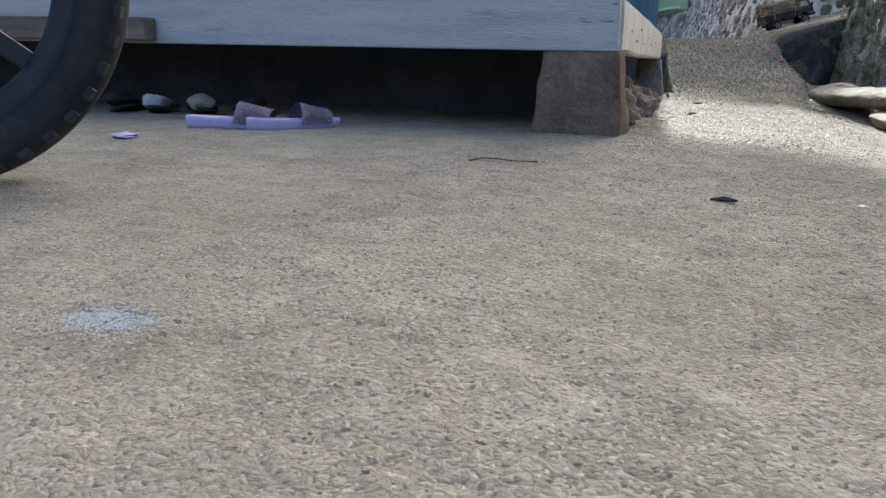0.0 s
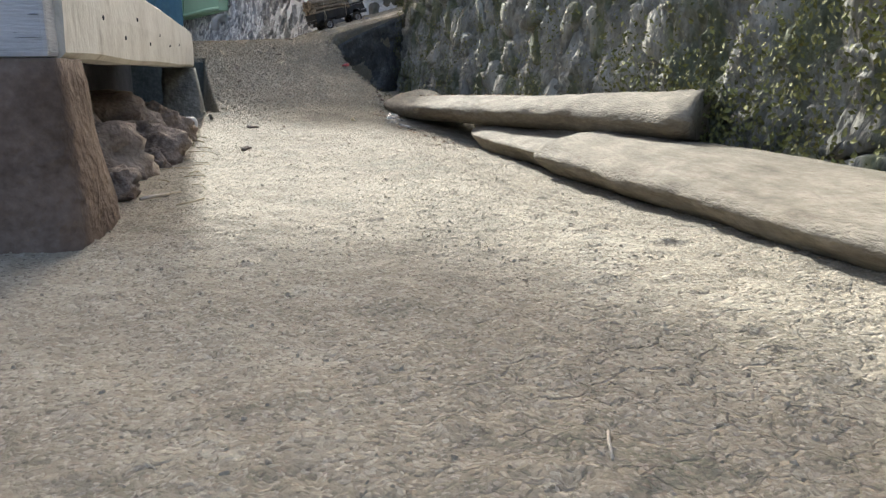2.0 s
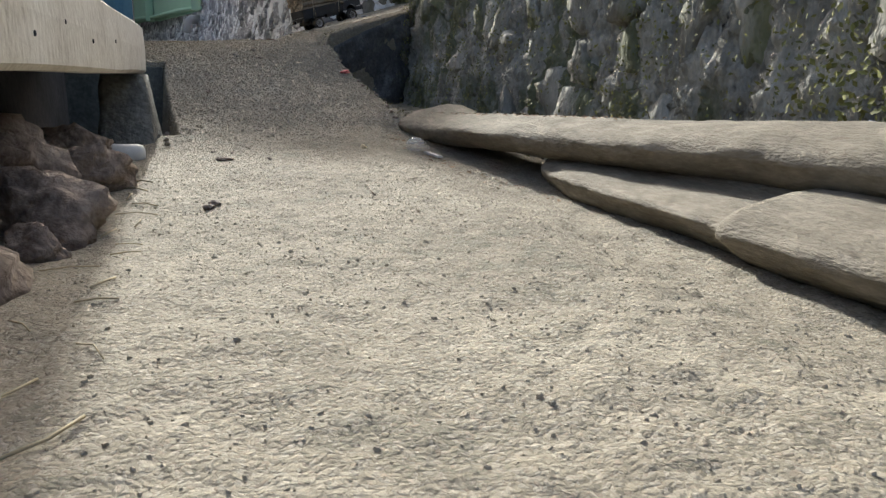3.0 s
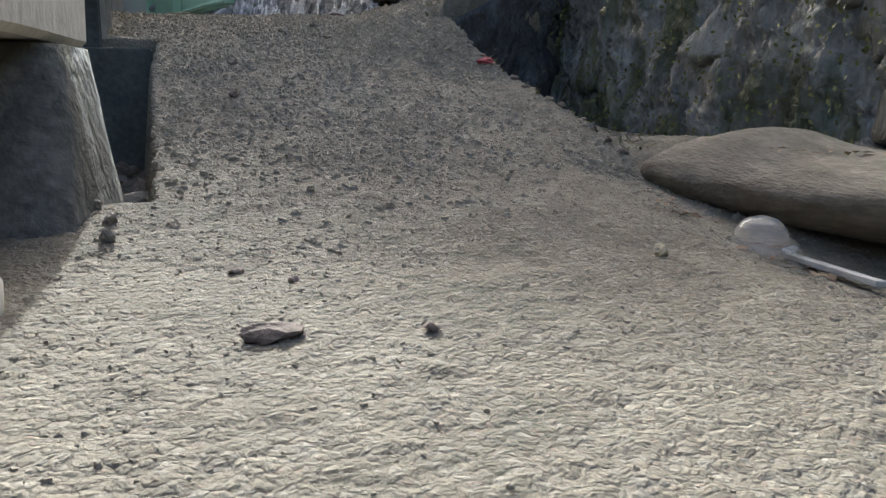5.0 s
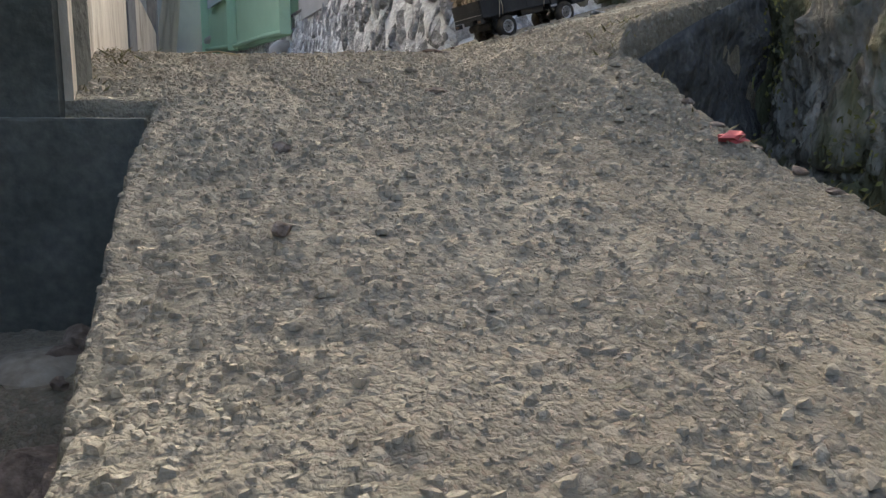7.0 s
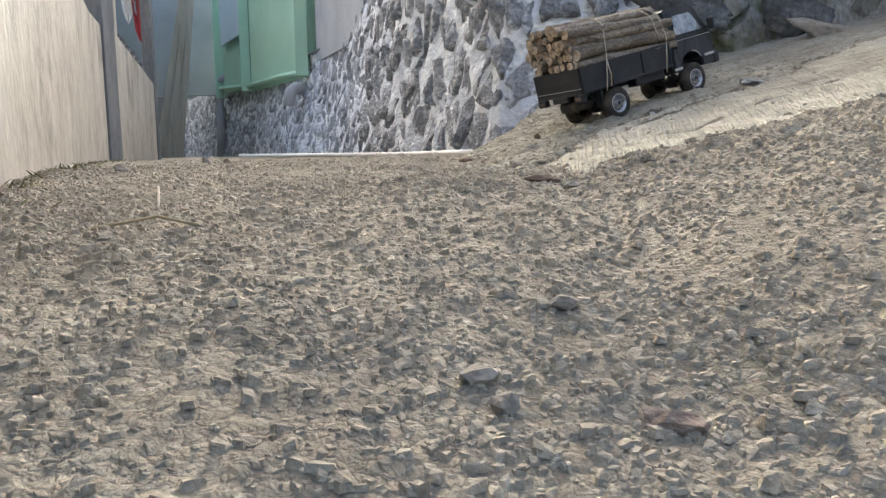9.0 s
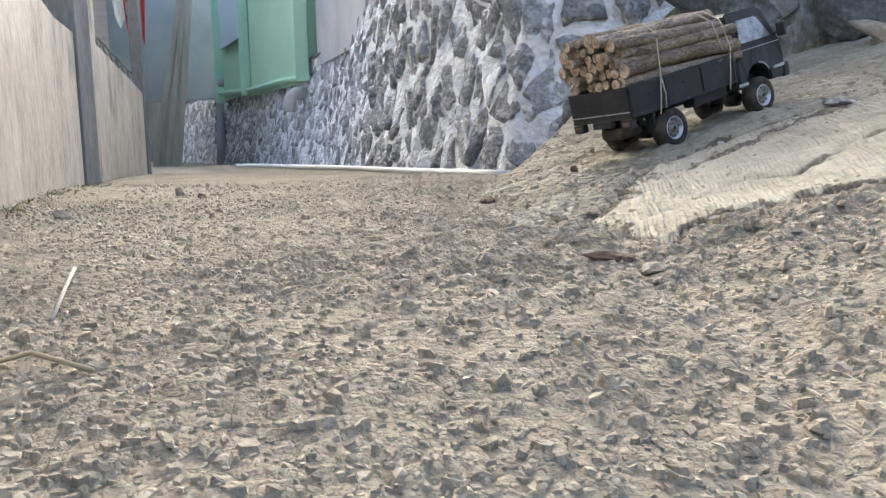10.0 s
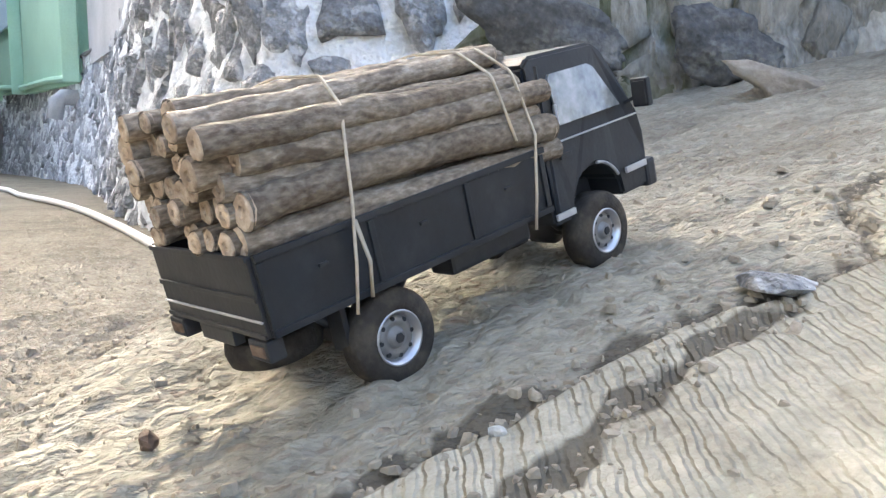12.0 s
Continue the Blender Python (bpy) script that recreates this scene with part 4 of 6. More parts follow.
slab(bm, (-0.622, 5.925), (-0.757, 7.15), 0.1, 0.2, [0.80, 0.765, 0.735, 0.695])
part("stair_wall", bm, PLASTER, house, "cream plaster wall with sloping top")
bm = bmesh.new()
box(bm, -0.805, -0.752, 7.155, 7.215, 0.2, 3.2, 0.004)
part("corner_post", bm, DARK_POST, house, "dark grey post")


def wall_grille(p0, p1, bays, tall):
    """A low wire grille of crossed rods along a wall's top."""
    a, b = Vector(p0), Vector(p1)
    for h in (0.012, tall):
        bm = bmesh.new()
        tube(bm, [a + Vector((0, 0, h)), b + Vector((0, 0, h))], 0.005, 6)
        part("grille_rail", bm, DARK_POST, house)
    for i in range(bays):
        p, q = a.lerp(b, i / bays), a.lerp(b, (i + 1) / bays)
        for u, v in ((0.012, tall), (tall, 0.012)):
            bm = bmesh.new()
            tube(bm, [p + Vector((0, 0, u)), q + Vector((0, 0, v))], 0.004, 5)
            part("grille_rod", bm, DARK_POST, house)


wall_grille((-0.52, 4.86, 0.79), (-0.635, 5.54, 0.787), 7, 0.10)
wall_grille((-0.68, 5.95, 0.80), (-0.80, 7.14, 0.70), 8, 0.09)

# unseen overhang, added; its outline is shaped to shade the lane's start
bm = bmesh.new()
SHADE_EAVE = [(-4.3, 2.72), (-0.05, 2.72), (-0.10, 5.0), (0.46, 5.5), (0.25, 6.3), (0.05, 7.1), (-0.11, 7.55), (-4.3, 7.75)]
lo = [bm.verts.new((x, y, 3.22)) for x, y in SHADE_EAVE]
hi = [bm.verts.new((x, y, 3.28)) for x, y in SHADE_EAVE]
bm.faces.new(lo[::-1])
bm.faces.new(hi)
for i in range(len(lo)):
    bm.faces.new((lo[i], lo[(i + 1) % len(lo)], hi[(i + 1) % len(hi)], hi[i]))
part("roof", bm, ROOF_TILE, house, "unseen clay overhang added to shade the lane's start")

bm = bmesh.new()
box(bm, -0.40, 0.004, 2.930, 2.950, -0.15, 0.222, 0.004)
part("footing", bm, DARK_PLASTER, house, "dark footing wall")

# corrugated blue tin screen beyond the veranda's end
bm = bmesh.new()
front, back = [], []
for i in range(49):
    u = i / 48
    x = -0.035 - 1.2 * u
    off = 0.007 * math.sin(u * 2 * math.pi * 26)
    front.append((bm.verts.new((x, 2.46 + off, 0.36)), bm.verts.new((x, 2.46 + off, 1.30))))
    back.append((bm.verts.new((x, 2.463 + off, 0.36)), bm.verts.new((x, 2.463 + off, 1.30))))
for p, q in zip(front, front[1:]):
    bm.faces.new((p[0], q[0], q[1], p[1]))
for p, q in zip(back, back[1:]):
    bm.faces.new((p[1], q[1], q[0], p[0]))
tagged(part("tin_screen", bm, TIN), "blue corrugated tin screen on the veranda's end", "tin sheet", kind="structure")

# ---- far end of the lane ----
far_house = thing("green_house", "pale green painted house above the stone wall", "house", kind="structure")


def face_between(bm, a, b, z0, z1, thick=0.1, z2=None):
    slab(bm, a, b, thick, z0, [z1, z2 or z1])


bm = bmesh.new()
face_between(bm, (-0.02, 9.36), (-0.66, 11.3), 0.90, 3.3, -1.8, 3.85)
part("wall", bm, GREEN, far_house)
bm = bmesh.new()
face_between(bm, (-0.72, 11.5), (-1.16, 12.95), 0.95, 4.0, -2.5, 4.0)
part("wall", bm, GREEN, far_house)
for (x, y) in ((-0.03, 9.33), (-0.69, 11.4), (-1.18, 13.0)):
    bm = bmesh.new()
    box(bm, x - 0.08, x + 0.02, y - 0.05, y + 0.06, 0.9, 2.7, 0.004)
    part("column", bm, GREEN, far_house)
bm = bmesh.new()
face_between(bm, (-0.77, 11.55), (-1.12, 12.7), 1.50, 2.5, 0.02)
part("window_pane", bm, GLASS_SHEET, far_house, "pale blue window pane")
bm = bmesh.new()
tube(bm, [(-0.02, 9.3, 0.93), (-0.3, 10.1, 0.95), (-0.68, 11.3, 0.95), (-1.2, 12.95, 1.02)], 0.025, 8)
part("sill", bm, GREEN, far_house)
bm = bmesh.new()
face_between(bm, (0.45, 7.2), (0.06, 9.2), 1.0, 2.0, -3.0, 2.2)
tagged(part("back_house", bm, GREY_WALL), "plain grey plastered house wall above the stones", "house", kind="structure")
bm = bmesh.new()
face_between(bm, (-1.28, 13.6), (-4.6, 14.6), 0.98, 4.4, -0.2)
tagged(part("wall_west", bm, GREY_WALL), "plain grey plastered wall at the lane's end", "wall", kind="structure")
bm = bmesh.new()
face_between(bm, (-1.9, 16.2), (-6.0, 16.2), -0.3, 3.0, -0.2)
tagged(part("wall_end", bm, DARK_POST), "plain dark grey wall closing the lane", "wall", kind="structure")
bm = bmesh.new()
face_between(bm, (-1.55, 9.6), (-3.0, 14.2), -0.2, 2.8, 0.2)
tagged(part("wall_lane", bm, BAMBOO), "woven bamboo wall along the narrow lane", "wall", kind="structure")
bm = bmesh.new()
tube(bm, [(-1.24, 13.0, 0.1), (-1.22, 13.0, 0.62), (-1.22, 13.0, 1.12)], 0.055, 10)
tube(bm, [(-1.22, 13.0, 1.12), (-1.1, 12.9, 1.17), (-0.98, 12.8, 1.13)], 0.05, 8)
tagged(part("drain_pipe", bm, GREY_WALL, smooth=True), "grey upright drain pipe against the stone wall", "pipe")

bm = bmesh.new()
tube(bm, [white_face(6.6, 0.58, -0.02), white_face(6.6, 0.58, 0.10), white_face(6.6, 0.55, 0.13), white_face(6.6, 0.44, 0.13)], 0.05, 12)
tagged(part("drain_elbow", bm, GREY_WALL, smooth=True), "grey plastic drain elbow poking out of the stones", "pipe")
bm = bmesh.new()
tube(bm, [white_face(u, white_top(u) + 0.01, 0.02 + 0.01 * math.sin(u * 3)) for u in np.linspace(4.6, WHITE_LEN - 2.9, 60)], 0.012, 6)
tagged(part("wall_hose", bm, DARK_POST, smooth=True), "thin dark hose laid along the wall's top", "hose")

planks = thing("leaning_planks", "bundle of bare planks leaning on the wall", "planks")
for i in range(5):
    bm = bmesh.new()
    x = -1.78 + 0.062 * i
    box(bm, -0.030, 0.030, -0.012, 0.012, 0, 3.0, 0.003, pose(x, 11.9 + 0.03 * (i % 2), 0.17, 0, math.degrees(math.atan((-1.43 + 0.026 * i - x) / 1.75)), 10))
    part("plank", bm, BARE_WOOD, planks)

cloth = thing("hanging_laundry", "faded red and white laundry hanging by the wall", "laundry")
for x, z0, z1, m in ((-1.20, 1.17, 1.75, RED_CLOTH), (-1.28, 1.30, 1.8, WHITE_SCRAP)):
    bm = bmesh.new()
    rows = [[bm.verts.new((x + 0.09 * s * (0.6 + 0.5 * t), 9.0 + 0.02 * math.sin(9 * s + 4 * t), z0 + (z1 - z0) * t + 0.05 * math.sin(4 * s))) for s in np.linspace(-1, 1, 9)] for t in np.linspace(0, 1, 7)]
    for a, b in zip(rows, rows[1:]):
        for i in range(8):
            bm.faces.new((a[i], a[i + 1], b[i + 1], b[i]))
    bmesh.ops.solidify(bm, geom=bm.faces[:], thickness=0.006)
    part("cloth", bm, m, cloth)
bm = bmesh.new()
tube(bm, [(-0.62, 9.0, 1.80), (-1.2, 9.0, 1.77), (-1.6, 9.1, 1.80)], 0.006, 6)
part("line", bm, TWINE, cloth)

bm = bmesh.new()
PIPE = [(0.655, 5.06), (0.60, 5.17), (0.52, 5.56), (0.44, 5.95), (0.36, 6.28), (0.28, 6.6), (0.20, 6.87), (0.12, 7.12), (0.04, 7.33), (-0.04, 7.52), (-0.12, 7.72), (-0.19, 7.98), (-0.25, 8.2), (-0.36, 8.45), (-0.50, 8.6)]
tube(bm, [(x, y, float(ground_height(0.2, y)) + 0.013) for x, y in PIPE], 0.0115, 10)
tagged(part("water_pipe", bm, PVC, smooth=True), "long white plastic pipe lying along the wall foot", "pipe")

# rocks above and behind the ramp
BACK_ROCKS = [((0.90, 5.07, 0.44), (0.13, 0.07, 0.125), SLATE_SHADE, "dark slate boulder set in the wall foot"), ((1.22, 4.99, 0.755), (0.17, 0.03, 0.075), SLATE_SHADE, "dark flat stone set in the rock wall"),
              ((1.52, 4.93, 0.74), (0.12, 0.03, 0.085), SLATE_SHADE, "dark flat stone set in the rock wall"), ((1.26, 4.84, 0.50), (0.15, 0.07, 0.055), SAND_ROCK, "sandy low rock along the ramp edge"),
              ((1.62, 4.72, 0.63), (0.24, 0.10, 0.05), SAND_ROCK, "sandy low rock along the ramp edge"), ((2.15, 4.55, 0.80), (0.30, 0.14, 0.10), SAND_ROCK, "sandy low rock along the ramp edge"),
              ((1.03, 4.93, 0.45), (0.09, 0.06, 0.06), ROCK, "mossy rock at the wall foot")]
for k, (p, size, mat, label) in enumerate(BACK_ROCKS):
    ob = part("rock", boulder(size, 11.3 + k * 2.1, 0.55, 4), mat, smooth=True)
    ob.matrix_world = pose(*p, 6, 14, -18)
    tagged(ob, label, "rock", "rocks behind the ramp")
# rough retaining face under the ramp's near end, its dark colour standing for shade
bm = bmesh.new()
rows = []
for j in range(25):
    row = []
    for i in range(37):
        x = 0.62 + 0.42 * i / 36
        y = 3.035 + 0.85 * (x - 0.62)
        top = float(np.interp(x, [0.62, 0.70, 0.80, 0.90, 1.04], [0.285, 0.325, 0.372, 0.411, 0.471]))
        z = -0.06 + (top + 0.06) * j / 24
        bulge = 0.045 * noise.noise(Vector((x * 7, z * 9, 2))) + 0.02 * abs(noise.noise(Vector((x * 22, z * 26, 6))))
        row.append(bm.verts.new((x, y - bulge * min(1, (24 - j) / 4) + 0.012 * (j / 24), z)))
    rows.append(row)
rows.append([bm.verts.new((v.co.x, v.co.y + 0.055, v.co.z)) for v in rows[-1]])
for p, q in zip(rows, rows[1:]):
    for i in range(36):
        bm.faces.new((p[i], p[i + 1], q[i + 1], q[i]))
tagged(part("wall_slab", bm, SLATE_SHADE, smooth=True), "rough stone face coloured dark for the shaded hollow under the ramp's end", "wall", kind="structure")

# an unseen hillside, added and sized to keep the low sun off the crest
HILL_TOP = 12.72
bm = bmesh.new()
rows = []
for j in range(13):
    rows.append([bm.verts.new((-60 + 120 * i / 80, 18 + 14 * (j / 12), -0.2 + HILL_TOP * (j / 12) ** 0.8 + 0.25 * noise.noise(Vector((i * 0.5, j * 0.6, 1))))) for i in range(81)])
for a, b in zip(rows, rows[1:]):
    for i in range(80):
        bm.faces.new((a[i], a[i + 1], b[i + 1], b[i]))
tagged(part("backdrop", bm, HILL, smooth=True), "unseen green hillside added to keep the sun off the crest", "hillside", kind="structure")


# ---- the two worn logs along the right edge ----
BEAM = [(-0.45, -1.0), (-0.80, -0.55), (-0.97, -0.12), (-1.0, 0.08), (-0.94, 0.30), (-0.70, 0.60), (-0.30, 0.86), (0.10, 1.0), (0.50, 0.96), (0.90, 0.6), (1.0, 0.0), (0.7, -1.0)]


def worn_log(name, ends, radius, height, seed, label, slant=(0.0, 0.0), flare=0.0, hump=0.0, tip_fade=0.02, step=None):
    """A hewn trunk sunk in the earth: sloping worn face, sharp lower lip, undercut side; slant skews its two ends."""
    a, b = Vector(ends[0]), Vector(ends[1])
    d = (b - a).normalized()
    side = Vector((d.y, -d.x, 0)).normalized()
    span = (b - a).length
    sect = []
    for (x0, z0), (x1, z1) in zip(BEAM, BEAM[1:] + BEAM[:1]):
        sect += [(x0 + (x1 - x0) * k / 4, z0 + (z1 - z0) * k / 4) for k in range(4)]
    for _ in range(2):
        sect = [((p[0] + 2 * q[0] + r[0]) / 4, (p[1] + 2 * q[1] + r[1]) / 4) for p, q, r in zip(sect[-1:] + sect[:-1], sect, sect[1:] + sect[:1])]
    m, n = len(sect), 190
    bm = bmesh.new()
    rings = []
    for i in range(n + 1):
        t = i / n
        tip = min(1.0, 0.45 + 0.55 * ((1 - t) / tip_fade) ** 0.45) * min(1.0, 0.8 + 0.2 * (t / 0.02) ** 0.5)
        wide = 1 + flare * max(0.0, 1 - t / 0.16) ** 1.5
        tall = 1 + hump * math.exp(-((t - 0.94) / 0.05) ** 2) + 1.6 * flare * max(0.0, 1 - t / 0.35)
        bow = 0.012 * noise.noise(Vector((t * 2.2, seed, 5)))
        ring = []
        narrow = 0.0
        if step:
            k = min(1.0, max(0.0, (t - step) / 0.012))
            narrow = k * k * (3 - 2 * k)
        for u, w in sect:
            u, w = (u * (1 - 0.13 * narrow), w * (1 - 0.35 * narrow) if w > 0 else w) if u < 0 else (u, w * (1 - 0.2 * narrow) if w > 0 else w)
            f = 1 + 0.10 * noise.noise(Vector((t * 7, u * 0.9 + seed, w * 0.9))) + 0.05 * noise.noise(Vector((t * 26, u * 2 + seed, w * 2))) + 0.022 * noise.noise(Vector((t * 90, u * 6 + seed, w * 6)))
            skew = slant[0] * u * max(0.0, 1 - t / 0.25) + slant[1] * u * max(0.0, 1 - (1 - t) / 0.25)
            z = w * height * f * (0.55 + 0.45 * tip) * (tall if w > 0 else 1.0)
            ring.append(bm.verts.new(a + d * (t * span + skew) + side * (u * radius * f * tip * wide + bow) + Vector((0, 0, z + (b.z - a.z) * t - d.z * t * span))))
        rings.append(ring)
    for p, q in zip(rings, rings[1:]):
        for k in range(m):
            bm.faces.new((p[k], p[(k + 1) % m], q[(k + 1) % m], q[k]))
    for r0 in (rings[0], rings[-1]):
        v = bm.verts.new(sum((p.co for p in r0), Vector()) / m)
        for k in range(m):
            bm.faces.new((r0[k], r0[(k + 1) % m], v))
    bmesh.ops.recalc_face_normals(bm, faces=bm.faces)
    return tagged(part(name, bm, LOG_WORN, smooth=True), label, "log", "logs beside the lane")


worn_log("fallen_log", [(1.005, -1.3, -0.006), (0.985, 1.52, -0.016)], 0.155, 0.056, 2.0, "sandy worn log half sunk along the lane", (0.0, 0.06), tip_fade=0.10, step=0.694)
worn_log("fallen_log", [(1.100, 0.40, 0.080), (0.855, 2.28, 0.030)], 0.105, 0.046, 9.0, "weathered log lying against the mossy wall", (0.10, -0.05), 0.25, 0.55)


# ---- the model truck ----
def wheel(parent, x, y, r, width, outer):
    """outer: +1 for the right side, -1 for the left."""
    w = thing("wheel", "", "")
    w.parent = parent
    w.location = (x, y, r)
    bm = bmesh.new()
    h = width / 2
    lathe(bm, [(-h, r * 0.54), (-h, r * 0.80), (-h * 0.86, r * 0.93), (-h * 0.6, r * 0.99), (0, r), (h * 0.6, r * 0.99), (h * 0.86, r * 0.93), (h, r * 0.80), (h * 1.02, r * 0.68), (h, r * 0.54), (h * 0.5, r * 0.52), (-h * 0.5, r * 0.52), (-h, r * 0.54)], "x", 40)
    part("tyre", bm, DUSTY_TYRE, w, "dusty black tyre", smooth=True)
    bm = bmesh.new()
    o = outer
    lathe(bm, [(o * h * 0.95, r * 0.57), (o * h * 1.06, r * 0.56), (o * h * 1.04, r * 0.52), (o * h * 0.62, r * 0.475), (o * h * 0.52, r * 0.44)], "x", 40)
    part("rim", bm, CHROME, w, "silver steel-style rim", smooth=True)
    bm = bmesh.new()
    lathe(bm, [(o * h * 0.52, r * 0.45), (o * h * 0.72, r * 0.37), (o * h * 0.76, r * 0.30), (o * h * 0.62, r * 0.24), (o * h * 0.66, r * 0.20), (o * h * 0.92, r * 0.18), (o * h * 0.98, r * 0.13), (o * h * 0.98, 0.0)], "x", 40)
    part("wheel_disc", bm, RIM_DISC, w, "dull grey wheel disc", smooth=True)
    for k in range(8):
        a = 2 * math.pi * k / 8
        bm = bmesh.new()
        lathe(bm, [(o * h * 0.72, 0.0), (o * h * 0.74, r * 0.048), (o * h * 0.30, r * 0.048)], "x", 8)
        bmesh.ops.translate(bm, verts=bm.verts, vec=(0, r * 0.385 * math.cos(a), r * 0.385 * math.sin(a)))
        part("rim_hole", bm, BLACK_PLASTIC, w)
    bm = bmesh.new()
    lathe(bm, [(o * h * 0.9, r * 0.12), (o * h * 1.06, r * 0.10), (o * h * 1.08, 0.0)], "x", 6)
    part("hub_nut", bm, DARK_GREY, w)
    return w


def profile_solid(bm, outline, x0, x1, bevel=0.0):
    """A solid between x0 and x1 whose side view is the outline of (y, z)."""
    a = [bm.verts.new((x0, y, z)) for y, z in outline]
    b = [bm.verts.new((x1, y, z)) for y, z in outline]
    bm.faces.new(a[::-1])
    bm.faces.new(b)
    for i in range(len(a)):
        bm.faces.new((a[i], a[(i + 1) % len(a)], b[(i + 1) % len(b)], b[i]))
    bmesh.ops.recalc_face_normals(bm, faces=bm.faces)
    if bevel:
        bmesh.ops.bevel(bm, geom=bm.edges[:], offset=bevel, segments=2, affect="EDGES")


fwd = Vector((0.187, 0.085, 0.051)).normalized()
right = Vector((0.053, -0.092, 0.009))
right = (right - fwd * right.dot(fwd)).normalized()
up = right.cross(fwd)
SIZE = 1.06
TRUCK = Matrix(((right.x, fwd.x, up.x, 0.797), (right.y, fwd.y, up.y, 4.243), (right.z, fwd.z, up.z, 0.4545), (0, 0, 0, 1))) @ Matrix.Scale(SIZE, 4)
truck = thing("model_truck", "matt black model pickup truck parked on the ramp", "toy truck", TRUCK)
WB, TR, RW = 0.101, 0.049, 0.0295
for sx in (1, -1):
    for y in (-WB, WB):
        wheel(truck, sx * TR, y, RW, 0.021, sx)
# chassis
bm = bmesh.new()
for sx in (-0.024, 0.024):
    box(bm, sx - 0.004, sx + 0.004, -0.165, 0.13, 0.040, 0.052, 0.001)
part("chassis_rail", bm, DARK_GREY, truck)
for y in (-WB, WB):
    bm = bmesh.new()
    tube(bm, [(-TR + 0.01, y, RW), (TR - 0.01, y, RW)], 0.005, 10)
    lathe(bm, [(-0.012, 0.0), (-0.010, 0.012), (0.010, 0.012), (0.012, 0.0)], "x", 14, Matrix.Translation((0, y, RW)))
    part("axle", bm, DARK_GREY, truck, smooth=True)
bm = bmesh.new()
box(bm, -0.030, 0.018, -0.158, -0.118, 0.026, 0.044, 0.003)
part("gear_box", bm, BLACK_PLASTIC, truck)
bm = bmesh.new()
box(bm, 0.030, 0.052, -0.045, 0.030, 0.034, 0.056, 0.003)
part("fuel_tank", bm, BLACK_PLASTIC, truck)
# bed
bm = bmesh.new()
box(bm, -0.060, 0.060, -0.178, 0.044, 0.054, 0.060, 0.001)
part("bed_floor", bm, BLACK_PLASTIC, truck)
for sx in (-1, 1):
    bm = bmesh.new()
    box(bm, sx * 0.0605 - 0.0018, sx * 0.0605 + 0.0018, -0.178, 0.044, 0.050, 0.094, 0.0008)
    panel = part("side_panel", bm, BLACK_PLASTIC, truck)
    for y in (-0.176, -0.105, -0.03, 0.040):
        bm = bmesh.new()
        box(bm, sx * 0.0628 - 0.001, sx * 0.0628 + 0.001, y - 0.002, y + 0.002, 0.0545, 0.090, 0.0004)
        part("rib", bm, BLACK_PLASTIC, panel)
    for z0, z1 in ((0.0905, 0.0945), (0.050, 0.054)):
        bm = bmesh.new()
        box(bm, sx * 0.0628 - 0.0012, sx * 0.0628 + 0.0012, -0.178, 0.044, z0, z1, 0.0005)
        part("rail", bm, BLACK_PLASTIC, panel)
    for y in (-0.14, -0.068, 0.005):
        bm = bmesh.new()
        box(bm, sx * 0.0630 - 0.0010, sx * 0.0630 + 0.0010, y - 0.003, y + 0.003, 0.076, 0.078, 0.0004)
        part("hook", bm, DARK_GREY, panel)
bm = bmesh.new()
box(bm, -0.060, 0.060, -0.1805, -0.177, 0.050, 0.094, 0.0008)
gate = part("tailgate", bm, BLACK_PLASTIC, truck)
for z0, z1, m in ((0.0915, 0.0945, DARK_GREY), (0.050, 0.0525, DARK_GREY), (0.070, 0.073, BLACK_PLASTIC), (0.0588, 0.0600, PALE_TRIM)):
    bm = bmesh.new()
    box(bm, -0.060, 0.060, -0.1818, -0.1803, z0, z1, 0.0005)
    part("rail", bm, m, gate)
bm = bmesh.new()
box(bm, -0.060, 0.060, 0.044, 0.047, 0.050, 0.108, 0.0008)
part("headboard", bm, BLACK_PLASTIC, truck)
for sx in (-1, 1):
    bm = bmesh.new()
    box(bm, sx * 0.050 - 0.010, sx * 0.050 + 0.010, -0.1825, -0.172, 0.037, 0.049, 0.0015)
    ob = part("tail_light", bm, DARK_GREY, truck, "dull tail light housing")
    bm = bmesh.new()
    box(bm, sx * 0.050 - 0.007, sx * 0.050 + 0.007, -0.1835, -0.181, 0.040, 0.046, 0.0005)
    part("lens", bm, PILLAR, ob, "dusty lens")
bm = bmesh.new()
box(bm, -0.020, 0.020, -0.181, -0.174, 0.040, 0.0495, 0.001)
part("rear_bumper", bm, BLACK_PLASTIC, truck)
bm = bmesh.new()
lathe(bm, [(0.020, 0.0), (0.020, 0.024), (0.022, 0.028), (0.029, 0.0295), (0.036, 0.028), (0.038, 0.024), (0.038, 0.0)], "z", 32)
bmesh.ops.translate(bm, verts=bm.verts, vec=(0.004, -0.150, 0))
part("spare_wheel", bm, DUSTY_TYRE, truck, "spare tyre slung under the bed", smooth=True)
for sx in (-1, 1):
    bm = bmesh.new()
    box(bm, sx * 0.042 - 0.008, sx * 0.042 + 0.008, -0.130, -0.126, 0.018, 0.052, 0.001)
    part("mud_flap", bm, BLACK_PLASTIC, truck)
